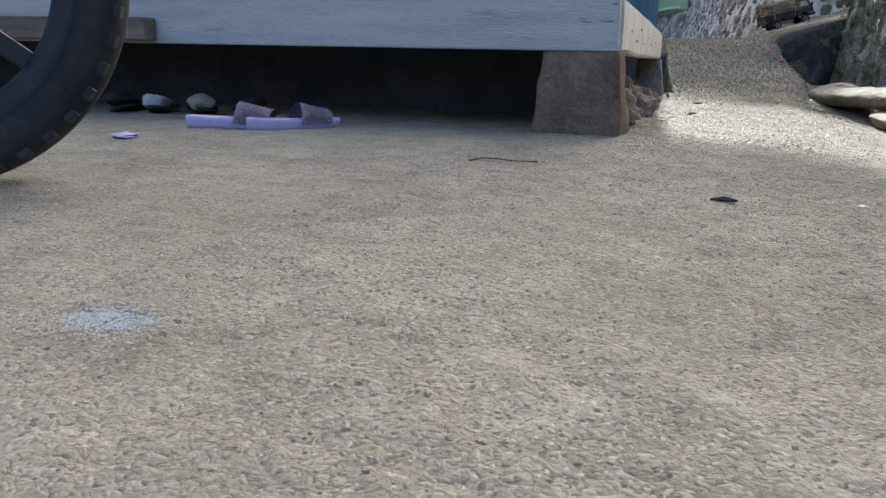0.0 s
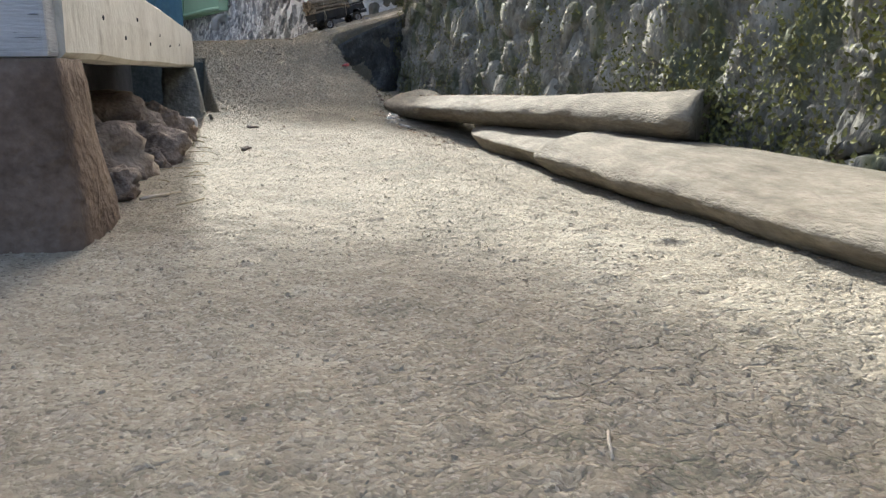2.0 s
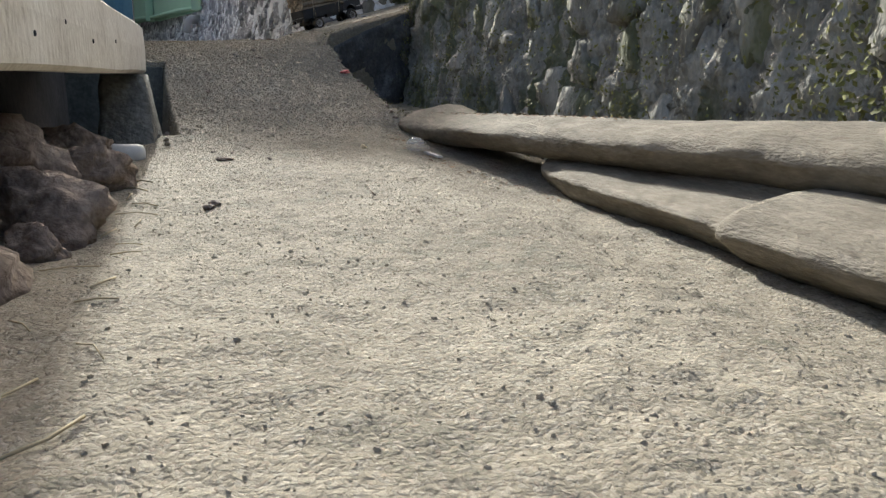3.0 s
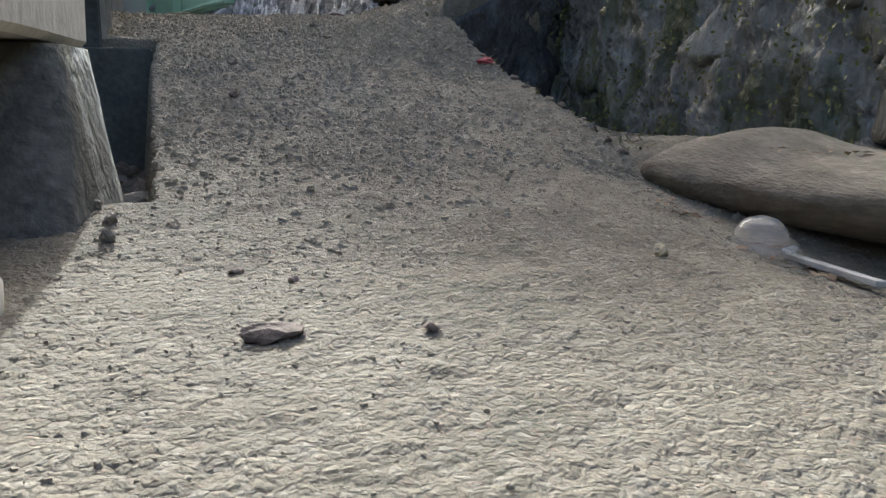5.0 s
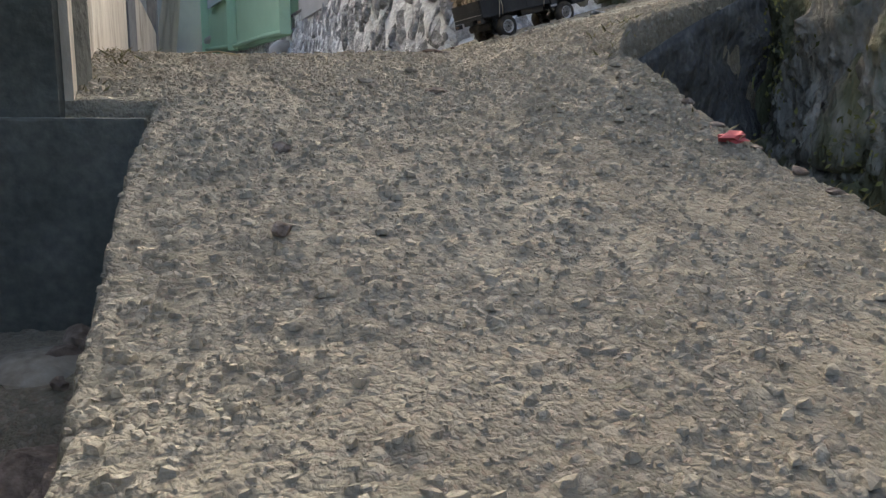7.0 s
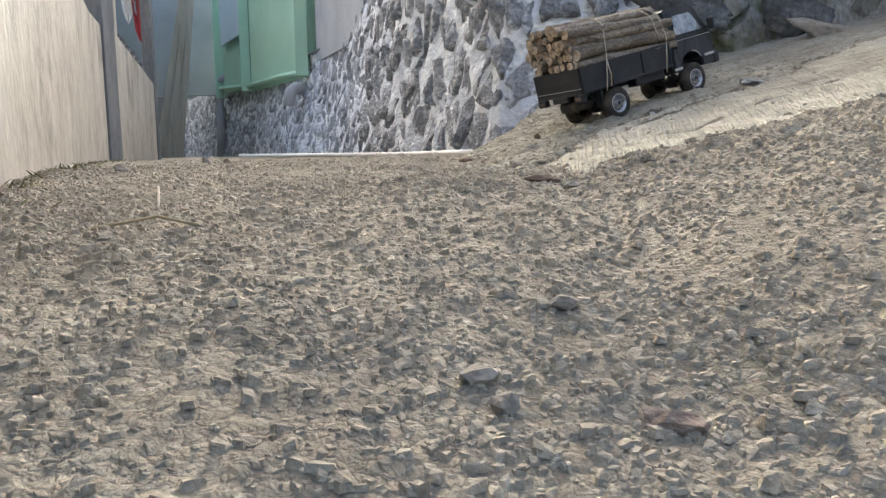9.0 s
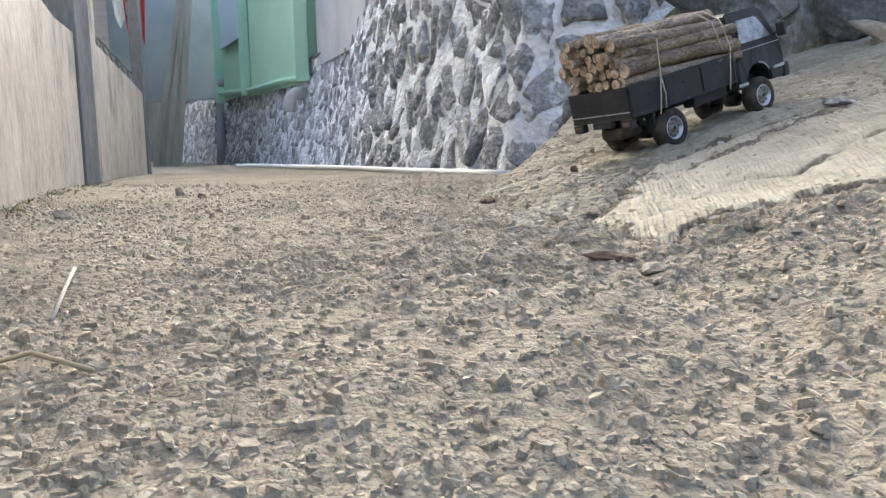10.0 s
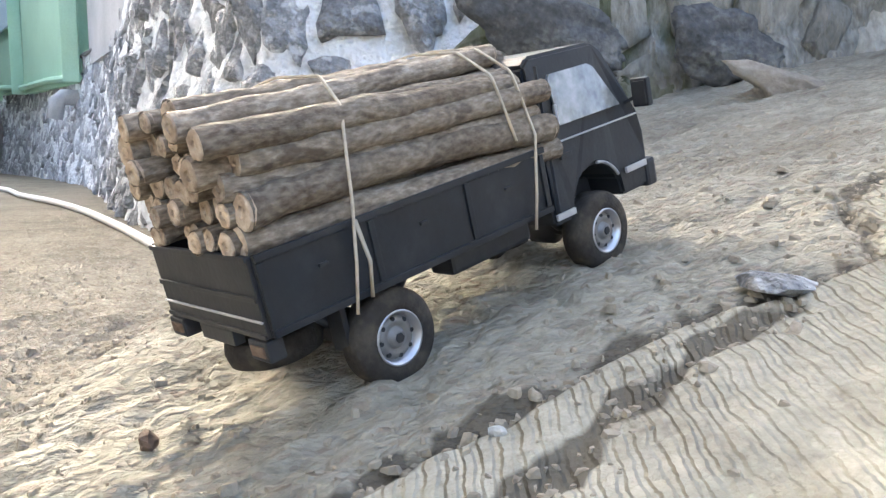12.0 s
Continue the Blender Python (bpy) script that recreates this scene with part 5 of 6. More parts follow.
# cab
CAB = [(0.050, 0.036), (0.072, 0.036), (0.076, 0.052), (0.086, 0.064), (0.101, 0.068), (0.116, 0.064), (0.127, 0.052), (0.130, 0.036), (0.163, 0.036), (0.166, 0.060), (0.166, 0.078), (0.162, 0.095), (0.138, 0.144), (0.127, 0.152), (0.058, 0.153), (0.050, 0.147)]
bm = bmesh.new()
profile_solid(bm, CAB, -0.058, 0.058, 0.0025)
for v in bm.verts:
    if v.co.z > 0.093:
        v.co.x *= 1 - 0.13 * (v.co.z - 0.093) / 0.06
part("cab", bm, BLACK_PLASTIC, truck, smooth=False)
WIN = [(0.071, 0.103), (0.0705, 0.135), (0.073, 0.138), (0.115, 0.138), (0.121, 0.135), (0.141, 0.103)]
for sx in (-1, 1):
    bm = bmesh.new()
    ring = lambda k: [bm.verts.new((sx * (0.0582 * (1 - 0.13 * (z - 0.093) / 0.06) + k), y, z)) for y, z in WIN]
    a, b = ring(0.0012), ring(-0.001)
    bm.faces.new(a)
    for i in range(len(a)):
        bm.faces.new((a[i], a[(i + 1) % len(a)], b[(i + 1) % len(a)], b[i]))
    bmesh.ops.recalc_face_normals(bm, faces=bm.faces)
    part("side_window", bm, CAB_GLASS, truck, "hazy side window")
    bm = bmesh.new()
    box(bm, sx * 0.0585 - 0.0012, sx * 0.0585 + 0.0012, 0.058, 0.158, 0.0920, 0.0930, 0.0003)
    part("window_trim", bm, PALE_TRIM, truck, "pale trim strip")
    bm = bmesh.new()
    box(bm, sx * 0.0592 - 0.0012, sx * 0.0592 + 0.0012, 0.064, 0.076, 0.080, 0.084, 0.0006)
    part("door_handle", bm, DARK_GREY, truck)
    bm = bmesh.new()
    box(bm, sx * 0.0585 - 0.0012, sx * 0.0585 + 0.0012, 0.0545, 0.0555, 0.045, 0.146)
    part("door_seam", bm, DARK, truck)
    bm = bmesh.new()
    box(bm, sx * 0.070 - 0.007, sx * 0.070 + 0.007, 0.150, 0.156, 0.098, 0.119, 0.0015)
    tube(bm, [(sx * 0.056, 0.150, 0.102), (sx * 0.066, 0.153, 0.106)], 0.0015, 6)
    mir = part("side_mirror", bm, BLACK_PLASTIC, truck)
    bm = bmesh.new()
    box(bm, sx * 0.070 - 0.0055, sx * 0.070 + 0.0055, 0.1492, 0.1504, 0.100, 0.117, 0.0003)
    part("mirror_glass", bm, DARK_GREY, mir)
    bm = bmesh.new()
    box(bm, sx * 0.040 - 0.011, sx * 0.040 + 0.011, 0.164, 0.1685, 0.062, 0.074, 0.0015)
    part("headlight", bm, CAB_GLASS, truck, "hazy rectangular headlight")
    # pale sill under the door and pale corner of the bumper
    bm = bmesh.new()
    box(bm, sx * 0.0588 - 0.0012, sx * 0.0588 + 0.0012, 0.051, 0.071, 0.040, 0.0445, 0.0006)
    part("door_sill", bm, PALE_TRIM, truck, "pale strip under the door")
    bm = bmesh.new()
    box(bm, sx * 0.0600 - 0.0012, sx * 0.0600 + 0.0012, 0.134, 0.160, 0.052, 0.0565, 0.0006)
    part("bumper_strip", bm, PALE_TRIM, truck, "pale strip on the bumper's corner")
    bm = bmesh.new()
    box(bm, sx * 0.0592 - 0.0010, sx * 0.0592 + 0.0010, 0.0655, 0.0685, 0.104, 0.118, 0.0005)
    part("pillar_badge", bm, PALE_TRIM, truck, "small pale badge behind the window")
    # lip over the front wheel arch
    bm = bmesh.new()
    tube(bm, [(sx * 0.0585, 0.101 + 0.0285 * math.cos(a), 0.040 + 0.0285 * math.sin(a)) for a in np.linspace(0.5, 1.5, 8)], 0.0012, 6)
    part("wheel_arch", bm, PALE_TRIM, truck, "pale wheel arch lip")
bm = bmesh.new()
a = [bm.verts.new(p) for p in ((-0.050, 0.1635, 0.098), (0.050, 0.1635, 0.098), (0.044, 0.1415, 0.143), (-0.044, 0.1415, 0.143))]
bm.faces.new(a)
bmesh.ops.solidify(bm, geom=bm.faces[:], thickness=0.0015)
part("windscreen", bm, CAB_GLASS, truck, "hazy windscreen")
bm = bmesh.new()
a = [bm.verts.new(p) for p in ((-0.046, 0.0492, 0.100), (0.046, 0.0492, 0.100), (0.042, 0.0492, 0.142), (-0.042, 0.0492, 0.142))]
bm.faces.new(a)
bmesh.ops.solidify(bm, geom=bm.faces[:], thickness=0.0012)
part("rear_window", bm, CAB_GLASS, truck, "hazy rear window")
bm = bmesh.new()
box(bm, -0.060, 0.060, 0.160, 0.173, 0.034, 0.056, 0.003)
part("front_bumper", bm, BLACK_PLASTIC, truck)


# the body rides above the wheels on its springs
RIDE = 0.012
for ob in truck.children:
    if not ob.name.startswith(("wheel", "axle")) or ob.name.startswith("wheel_arch"):
        ob.location.z += RIDE
TRUCK = TRUCK @ Matrix.Translation((0, 0, RIDE))
for sx in (-0.030, 0.030):
    for y in (-WB, WB):
        bm = bmesh.new()
        tube(bm, [(sx, y - 0.036, RIDE + 0.043), (sx, y - 0.018, RW + 0.007), (sx, y, RW + 0.004), (sx, y + 0.018, RW + 0.007), (sx, y + 0.036, RIDE + 0.043)], 0.003, 6)
        part("leaf_spring", bm, DARK_GREY, truck, smooth=True)


# ---- the load of cut sticks, each its own thing ----
def stick(name, length, radius, seed):
    bm = bmesh.new()
    r = random.Random(seed)
    pts, rad = [], []
    bend, knot = r.uniform(-0.005, 0.005), r.uniform(0.2, 0.8)
    for k in range(21):
        t = k / 20
        pts.append((bend * math.sin(t * math.pi) + 0.0007 * r.uniform(-1, 1), -length / 2 + length * t, 0.6 * bend * math.sin(t * 4) + 0.0007 * r.uniform(-1, 1)))
        rad.append(radius * (1 + 0.05 * r.uniform(-1, 1) + 0.16 * math.exp(-((t - knot) / 0.04) ** 2)) * (1.06 - 0.14 * t))
    rings = tube(bm, pts, rad, 12, cap=False)
    off = seed * 3.7
    for v in bm.verts:
        c = Vector((0, v.co.y, 0))
        v.co += (v.co - c) * (0.09 * noise.noise(Vector((v.co.x * 130 + off, v.co.y * 40, v.co.z * 130))))
    ob = part(name, bm, BARK, smooth=True)
    for y, s, q, p in ((-length / 2, -1, rad[0], pts[0]), (length / 2, 1, rad[-1], pts[-1])):
        bm = bmesh.new()
        lathe(bm, [(y - s * 0.003, q * 0.97), (y, q * 0.90), (y + s * 0.0006, q * 0.80), (y + s * 0.0006, q * 0.34), (y - s * 0.0006, q * 0.26), (y - s * 0.0006, 0)], "y", 12, Matrix.Translation((p[0], 0, p[2])))
        for v in bm.verts:
            v.co.y += 0.12 * (v.co.x - p[0]) * math.sin(seed) + 0.0004 * math.sin(v.co.x * 900 + v.co.z * 700)
        part("cut_end", bm, CUT_WOOD, ob, "weathered sawn end")
    return ob


rs = random.Random(5)
spots = []
for row, half in enumerate([0.058, 0.062, 0.063, 0.060, 0.052, 0.037]):
    x = -half
    while x < half + 0.001:
        rad = min(max(rs.gauss(0.0073, 0.0010), 0.0056), 0.0098)
        spots.append((x + rad - 0.008, 0.1015 + row * 0.0134 + rs.uniform(-0.0015, 0.0015) - 0.006 * max(0, row - 3) * (x / 0.06) ** 2, rad))
        x += 2 * rad + 0.0003
made, hull_points = [], []
LOAD = TRUCK @ Matrix.Translation((0, 0.05, 0.087)) @ Matrix.Rotation(radians(-2.6), 4, "X") @ Matrix.Translation((0, -0.05, -0.098))
for i, (x, z, rad) in enumerate(spots):
    length = rs.uniform(0.222, 0.240)
    m = LOAD @ pose(x, -0.176 + length / 2 + rs.uniform(-0.014, 0.008), z, rs.uniform(-2.0, 2.0), rs.uniform(0, 360), rs.uniform(-2.0, 2.0))
    hull_points += [(x + rad * 1.14 * math.cos(a), z + rad * 1.14 * math.sin(a)) for a in np.linspace(0, 6.0, 14)]
    if i < 14:
        ob = stick("cut_stick", 0.232, 0.0073, 40 + i)
        tagged(ob, "bark-covered cut stick stacked on the truck bed", "stick", "sticks on the truck")
        made.append(ob)
    else:
        ob = copy_thing(made[rs.randrange(14)], m)
    k = rad / 0.0073
    ob.matrix_world = m @ Matrix.Diagonal((k, length / 0.232, k, 1))


def upper_hull(points):
    out = []
    for p in sorted(points, reverse=True):
        while len(out) > 1 and (out[-1][0] - out[-2][0]) * (p[1] - out[-2][1]) - (out[-1][1] - out[-2][1]) * (p[0] - out[-2][0]) <= 0:
            out.pop()
        out.append(p)
    return out


HULL = upper_hull(hull_points + [(0.066, 0.094), (-0.066, 0.094)])
for y, tails in ((-0.098, 2), (0.012, 0), (0.030, 1)):
    bm = bmesh.new()
    loop = [(hx, y + 0.006 * math.sin(60 * hx) - 0.25 * (0.17 - hz) * (1 if tails == 2 else -0.6), hz - 0.0104 + (0.045 * (0.05 - y) if 0 < k < len(HULL) - 1 else 0.0)) for k, (hx, hz) in enumerate(HULL)]
    if tails:
        y0, y1 = loop[0][1], loop[-1][1]
        loop = [(0.0655, y0 - 0.012, 0.044), (0.0665, y0 - 0.006, 0.070)] + loop + [(-0.0665, y1 - 0.006, 0.070), (-0.0655, y1 - 0.012, 0.044)]
    tube(bm, loop, 0.0010, 6)
    ob = part("tie_rope", bm, TWINE, smooth=True)
    ob.matrix_world = TRUCK
    tagged(ob, "pale twine tied over the stack of sticks", "rope", "ropes over the load")
    if tails == 2:
        bm = bmesh.new()
        tube(bm, [(0.0668, y - 0.019, 0.094), (0.0676, y - 0.016, 0.070), (0.0664, y - 0.019, 0.050)], 0.0013, 6)
        ob = part("rope_end", bm, TWINE, smooth=True)
        ob.matrix_world = TRUCK
        tagged(ob, "loose end of pale twine hanging down the panel", "rope", "ropes over the load")

# ---- by the veranda at the start: motorcycle wheel, plank, sandals ----
bike = thing("motorcycle_wheel", "dusty black motorcycle wheel with cast spokes", "wheel", pose(-0.832, -1.40, 0.270, 0, 0, -50))
bm = bmesh.new()
R = 0.302
lathe(bm, [(-0.030, R * 0.76), (-0.040, R * 0.80), (-0.044, R * 0.87), (-0.040, R * 0.94), (-0.028, R * 0.985), (0, R), (0.028, R * 0.985), (0.040, R * 0.94), (0.044, R * 0.87), (0.040, R * 0.80), (0.030, R * 0.76), (-0.030, R * 0.76)], "x", 72)
part("tyre", bm, RUBBER, bike, smooth=True)
for k in range(44):
    a = 2 * math.pi * k / 44
    for s in (-1, 1):
        bm = bmesh.new()
        box(bm, s * 0.026 - 0.011, s * 0.026 + 0.011, -0.009, 0.009, R * 0.95, R * 0.983, 0.002, Matrix.Rotation(a + 0.03 * s, 4, "X") @ Matrix.Rotation(radians(-16 * s), 4, "Y"))
        part("tread_block", bm, RUBBER, bike)
bm = bmesh.new()
lathe(bm, [(-0.028, R * 0.77), (-0.030, R * 0.71), (-0.018, R * 0.66), (0.018, R * 0.66), (0.030, R * 0.71), (0.028, R * 0.77)], "x", 60)
part("rim", bm, BLACK_PLASTIC, bike, smooth=True)
for k in range(5):
    bm = bmesh.new()
    box(bm, -0.012, 0.012, -0.014, 0.014, R * 0.16, R * 0.68, 0.004, Matrix.Rotation(2 * math.pi * k / 5 + 0.3, 4, "X"))
    part("spoke", bm, BLACK_PLASTIC, bike)
bm = bmesh.new()
lathe(bm, [(-0.05, 0.0), (-0.05, 0.03), (-0.03, 0.055), (0.03, 0.055), (0.05, 0.03), (0.05, 0.0)], "x", 24)
part("hub", bm, DARK_GREY, bike, smooth=True)

bm = bmesh.new()
box(bm, -0.40, 0.40, -0.03, 0.03, 0, 0.07, 0.006)
ob = tagged(part("wooden_bar", bm, BROWN_TIMBER), "brown timber bar fixed to the veranda beam", "timber")
ob.matrix_world = pose(-1.83, -0.068, 0.205)


def sandal(place, label):
    ob = thing("sandal", label, "sandal", place, "pair of lilac sandals")
    outline = []
    for k in range(44):
        a = 2 * math.pi * k / 44
        y = 0.132 * math.copysign(abs(math.sin(a)) ** 0.85, math.sin(a))
        outline.append((0.039 * math.copysign(abs(math.cos(a)) ** 0.75, math.cos(a)) * (1 + 1.1 * y - 9 * max(0, 0.03 - abs(y + 0.02))), y))
    bm = bmesh.new()
    rings = [[bm.verts.new((x * w, y * (1 + (w - 1) * 0.4), (0.034 - 0.05 * (y + 0.13)) * h + 0.55 * max(0.0, y - 0.07) ** 1.5)) for x, y in outline] for w, h in ((0.93, 0.0), (1.0, 0.16), (1.02, 0.45), (1.04, 0.75), (1.0, 0.97), (0.90, 1.0))]
    bm.faces.new(rings[0][::-1])
    bm.faces.new(rings[-1])
    for p, q in zip(rings, rings[1:]):
        for i in range(len(p)):
            bm.faces.new((p[i], p[(i + 1) % len(p)], q[(i + 1) % len(q)], q[i]))
    part("sole", bm, PURPLE, ob, "lilac foam sole", smooth=True)
    bm = bmesh.new()
    rows = []
    for y in (0.0, 0.03, 0.06, 0.09):
        rows.append([bm.verts.new((0.046 * math.cos(a), y + 0.010 * math.sin(a), 0.016 + 0.056 * math.sin(a) * (1 - 0.35 * y / 0.09))) for a in np.linspace(0, math.pi, 13)])
    for a, b in zip(rows, rows[1:]):
        for i in range(12):
            bm.faces.new((a[i], a[i + 1], b[i + 1], b[i]))
    bmesh.ops.solidify(bm, geom=bm.faces[:], thickness=0.004)
    part("strap", bm, STRAP, ob, "dark glittery strap", smooth=True)
    return ob


sandal(pose(-0.955, -0.36, -0.024, 0, 0, -72), "lilac foam slide sandal with dark strap")
sandal(pose(-0.815, -0.30, -0.024, 0, 0, -38), "lilac foam slide sandal turned beside its pair")


# ---- creepers on the mossy wall: many small leaves in clumps ----
r = np.random.default_rng(77)
verts, faces = [], []


def add_leaf(p, n, size):
    n = (n + Vector(r.uniform(-0.8, 0.8, 3))).normalized()
    t = n.cross(Vector(r.uniform(-1, 1, 3))).normalized()
    b = n.cross(t)
    k = len(verts)
    verts.extend([p - t * size, p + b * size * 0.55 + n * size * 0.12, p + t * size, p - b * size * 0.55 + n * size * 0.12])
    faces.append((k, k + 1, k + 2))
    faces.append((k, k + 2, k + 3))


for c in range(150):
    u = float(np.clip(abs(r.normal(0, 1.5)), 0, MOSS_LEN - 0.05)) if c % 3 else r.uniform(0, MOSS_LEN - 0.05)
    v = float(np.clip(r.exponential(0.30) + 0.06, 0.05, 1.4))
    spread = r.uniform(0.03, 0.10)
    for _ in range(int(r.uniform(25, 75))):
        uu, vv = u + r.normal(0, spread), v + r.normal(0, spread * 1.3)
        if 0 < uu < MOSS_LEN and 0 < vv < 1.45:
            p, n = MOSS_AT(uu)
            add_leaf(moss_face(uu, vv, 0.05 + r.uniform(0, 0.03)), n, r.uniform(0.003, 0.007))
for c in range(26):
    u, v = r.uniform(1.6, 2.5), r.uniform(0.08, 0.42)
    for _ in range(95):
        uu, vv = u + r.normal(0, 0.06), v + r.normal(0, 0.06)
        if vv > 0.02:
            add_leaf(moss_face(uu, vv, 0.06 + r.uniform(0, 0.05)), MOSS_AT(uu)[1], r.uniform(0.004, 0.009))
for c in range(26000):
    u, v = r.uniform(0, MOSS_LEN), r.uniform(0.0, 1.45)
    if noise.noise(Vector((u * 3.1, v * 2.2, 7))) + 0.5 * noise.noise(Vector((u * 9, v * 6, 2))) < 0.05 + 0.12 * v:
        continue
    p, n = MOSS_AT(u)
    add_leaf(moss_face(u, v, 0.035 + r.uniform(0, 0.035)), n, r.uniform(0.003, 0.007))
me = bpy.data.meshes.new("creeper_leaves")
me.from_pydata([tuple(v) for v in verts], [], faces)
me.materials.append(LEAF)
tagged(new("creeper_leaves", me), "small green creeper leaves clinging to the wall", "creeper", kind="stuff")


# ---- loose gravel and small litter on the lane ----
def scatter_chips(name, count, region, sizes, label, seed, tall=0.36):
    """Flat broken chips of stone scattered over a stretch of the lane."""
    r = np.random.default_rng(seed)
    x, y = r.uniform(region[0], region[1], count), r.uniform(region[2], region[3], count)
    ok = ~(((y > 2.1) & (x < pit_edge(y)) & (y < 3.0)) | ((x > road_edge(y) - 0.01) & (y > 2.2) & (y < 3.1)))
    ok &= ~inside(x, y, PATCH) | (r.random(count) < 0.04)
    ok &= ~((x > 0.45) & (y > 3.72)) | (r.random(count) < 0.7)
    ok &= r.random(count) < (0.62 + 1.0 * lattice_noise(x, y, 0.12, seed)) * (smooth(*((0.7, 2.2) if region[2] < 1.5 else (region[2], region[2] + 0.7)), y) if y.max() > 2 else 1) * (1 - 0.85 * smooth(3.8, 4.8, y + 0.5 * lattice_noise(x, y, 0.3, 97)))
    return lay_chips(name, x[ok], y[ok], sizes, label, r, tall)


def lay_chips(name, x, y, sizes, label, r, tall):
    """Angular chips on the ground at the places given, in one mesh."""
    n = len(x)
    s = np.clip(r.lognormal(math.log(sizes[0]), 0.42, n), sizes[1], sizes[2])
    i, j = np.clip(np.searchsorted(xs, x), 1, len(xs) - 1), np.clip(np.searchsorted(ys, y), 1, len(ys) - 1)
    z = (GZ[j, i] + GZ[j - 1, i - 1] + GZ[j, i - 1] + GZ[j - 1, i]) / 4
    ang = np.arange(6)[None] * (math.pi / 3) + r.uniform(-0.4, 0.4, (n, 6)) + r.uniform(0, 6.28, (n, 1))
    rad = s[:, None] * r.uniform(0.65, 1.25, (n, 6))
    turn, slim = r.uniform(0, 3.14, (n, 1)), r.uniform(0.5, 0.95, (n, 1))
    u, v = rad * np.cos(ang), rad * np.sin(ang) * slim
    px, py = u * np.cos(turn) - v * np.sin(turn), u * np.sin(turn) + v * np.cos(turn)
    h, ta, tb = (s * r.uniform(0.5, 1.3, n) * tall)[:, None], r.uniform(-0.3, 0.3, (n, 1)), r.uniform(-0.3, 0.3, (n, 1))
    k = r.uniform(0.5, 0.9, (n, 6))
    low = np.stack([x[:, None] + px, y[:, None] + py, z[:, None] - 0.0015 + 0 * px], -1)
    high = np.stack([x[:, None] + px * k, y[:, None] + py * k, z[:, None] + h * r.uniform(0.45, 1.0, (n, 6)) + ta * px + tb * py], -1)
    crown = np.stack([x + px[:, 0] * 0.3, y + py[:, 0] * 0.3, z + h[:, 0] * r.uniform(0.95, 1.25, n)], -1)[:, None]
    V = np.concatenate([low, high, crown], 1).reshape(-1, 3)
    o = (np.arange(n) * 13)[:, None]
    quads = np.concatenate([np.stack([o + q, o + (q + 1) % 6, o + 6 + (q + 1) % 6, o + 6 + q], -1).reshape(-1, 4) for q in range(6)])
    tops = np.concatenate([np.stack([o + 6 + q, o + 6 + (q + 1) % 6, o + 12], -1).reshape(-1, 3) for q in range(6)])
    me = bpy.data.meshes.new(name)
    me.from_pydata(V.tolist(), [], quads.tolist() + tops.tolist())
    me.materials.append(GRAVEL)
    return tagged(new(name, me), label, "gravel", kind="stuff")


scatter_chips("gravel", 24000, (-0.28, 0.92, 0.8, 2.5), (0.0018, 0.0010, 0.0040), "small loose gravel chips on the climb", 91, 0.32)
scatter_chips("gravel", 36000, (-0.28, 0.92, 1.9, 3.7), (0.0036, 0.0018, 0.0078), "brown stones bedded in the climb", 96, 0.46)
scatter_chips("gravel", 52000, (-0.40, 0.92, 2.6, 5.2), (0.0030, 0.0013, 0.0080), "loose angular gravel chips on the crest", 95, 0.50)
scatter_chips("ramp_grit", 3500, (0.9, 1.35, 3.4, 4.6), (0.0045, 0.002, 0.010), "scattered stone chips on the ramp", 93)
r = np.random.default_rng(94)
ends = [np.array(p) for p in (PATCH[6:] + PATCH[:4])]
cx, cy = [], []
marks = [np.array(p) for p in CRACK]
for a, b in list(zip(ends, ends[1:])) + list(zip(marks, marks[1:])):
    if abs(a[0]) < 1.4 and abs(b[0]) < 1.4:
        for _ in range(int(420 * np.hypot(*(b - a)))):
            q = a + (b - a) * r.random() + r.normal(0, 0.012, 2)
            cx.append(q[0])
            cy.append(q[1])
lay_chips("seam_rubble", np.array(cx), np.array(cy), (0.0030, 0.0015, 0.0065), "broken crumbs along the slab's torn edge", r, 0.4)
scatter_chips("grit", 20000, (-0.28, 0.92, -2.0, 1.4), (0.0016, 0.0009, 0.0034), "sparse grit on the packed earth", 92, 0.55)


def lone_stone(x, y, size, seed, label, mat=ROCK, z=None, group="loose stones on the lane"):
    ob = part("stone", boulder(size, seed, 0.5, 2), mat)
    ob.matrix_world = pose(x, y, (floor_z(x, y) if z is None else z) + size[2] * 0.45, 4 * math.sin(seed), 5 * math.cos(seed), 57 * seed)
    return tagged(ob, label, "stone", group)


lone_stone(0.204, 1.125, (0.016, 0.011, 0.007), 1, "dark brown clod of earth on the lane")
lone_stone(0.572, 4.172, (0.012, 0.009, 0.008), 2, "small dark reddish stone on the ramp", PILLAR)
lone_stone(0.437, 3.61, (0.026, 0.012, 0.007), 3, "flat reddish stone beside the slab corner", PILLAR)
lone_stone(0.462, 3.575, (0.024, 0.013, 0.006), 4, "flat pale stone beside the slab corner", SAND_ROCK)
lone_stone(0.457, 3.85, (0.014, 0.010, 0.008), 5, "pale rounded stone by the slab seam", SAND_ROCK)
lone_stone(0.742, 4.035, (0.006, 0.004, 0.004), 6, "small pale stone in the seam", LIME_DUST)
lone_stone(0.269, 3.115, (0.020, 0.012, 0.006), 7, "flat grey stone pressed in gravel", SAND_ROCK)
lone_stone(0.277, 3.085, (0.010, 0.010, 0.009), 8, "round grey stone pressed in gravel", SAND_ROCK)
lone_stone(0.360, 3.063, (0.022, 0.013, 0.007), 9, "flat brown stone pressed in gravel")
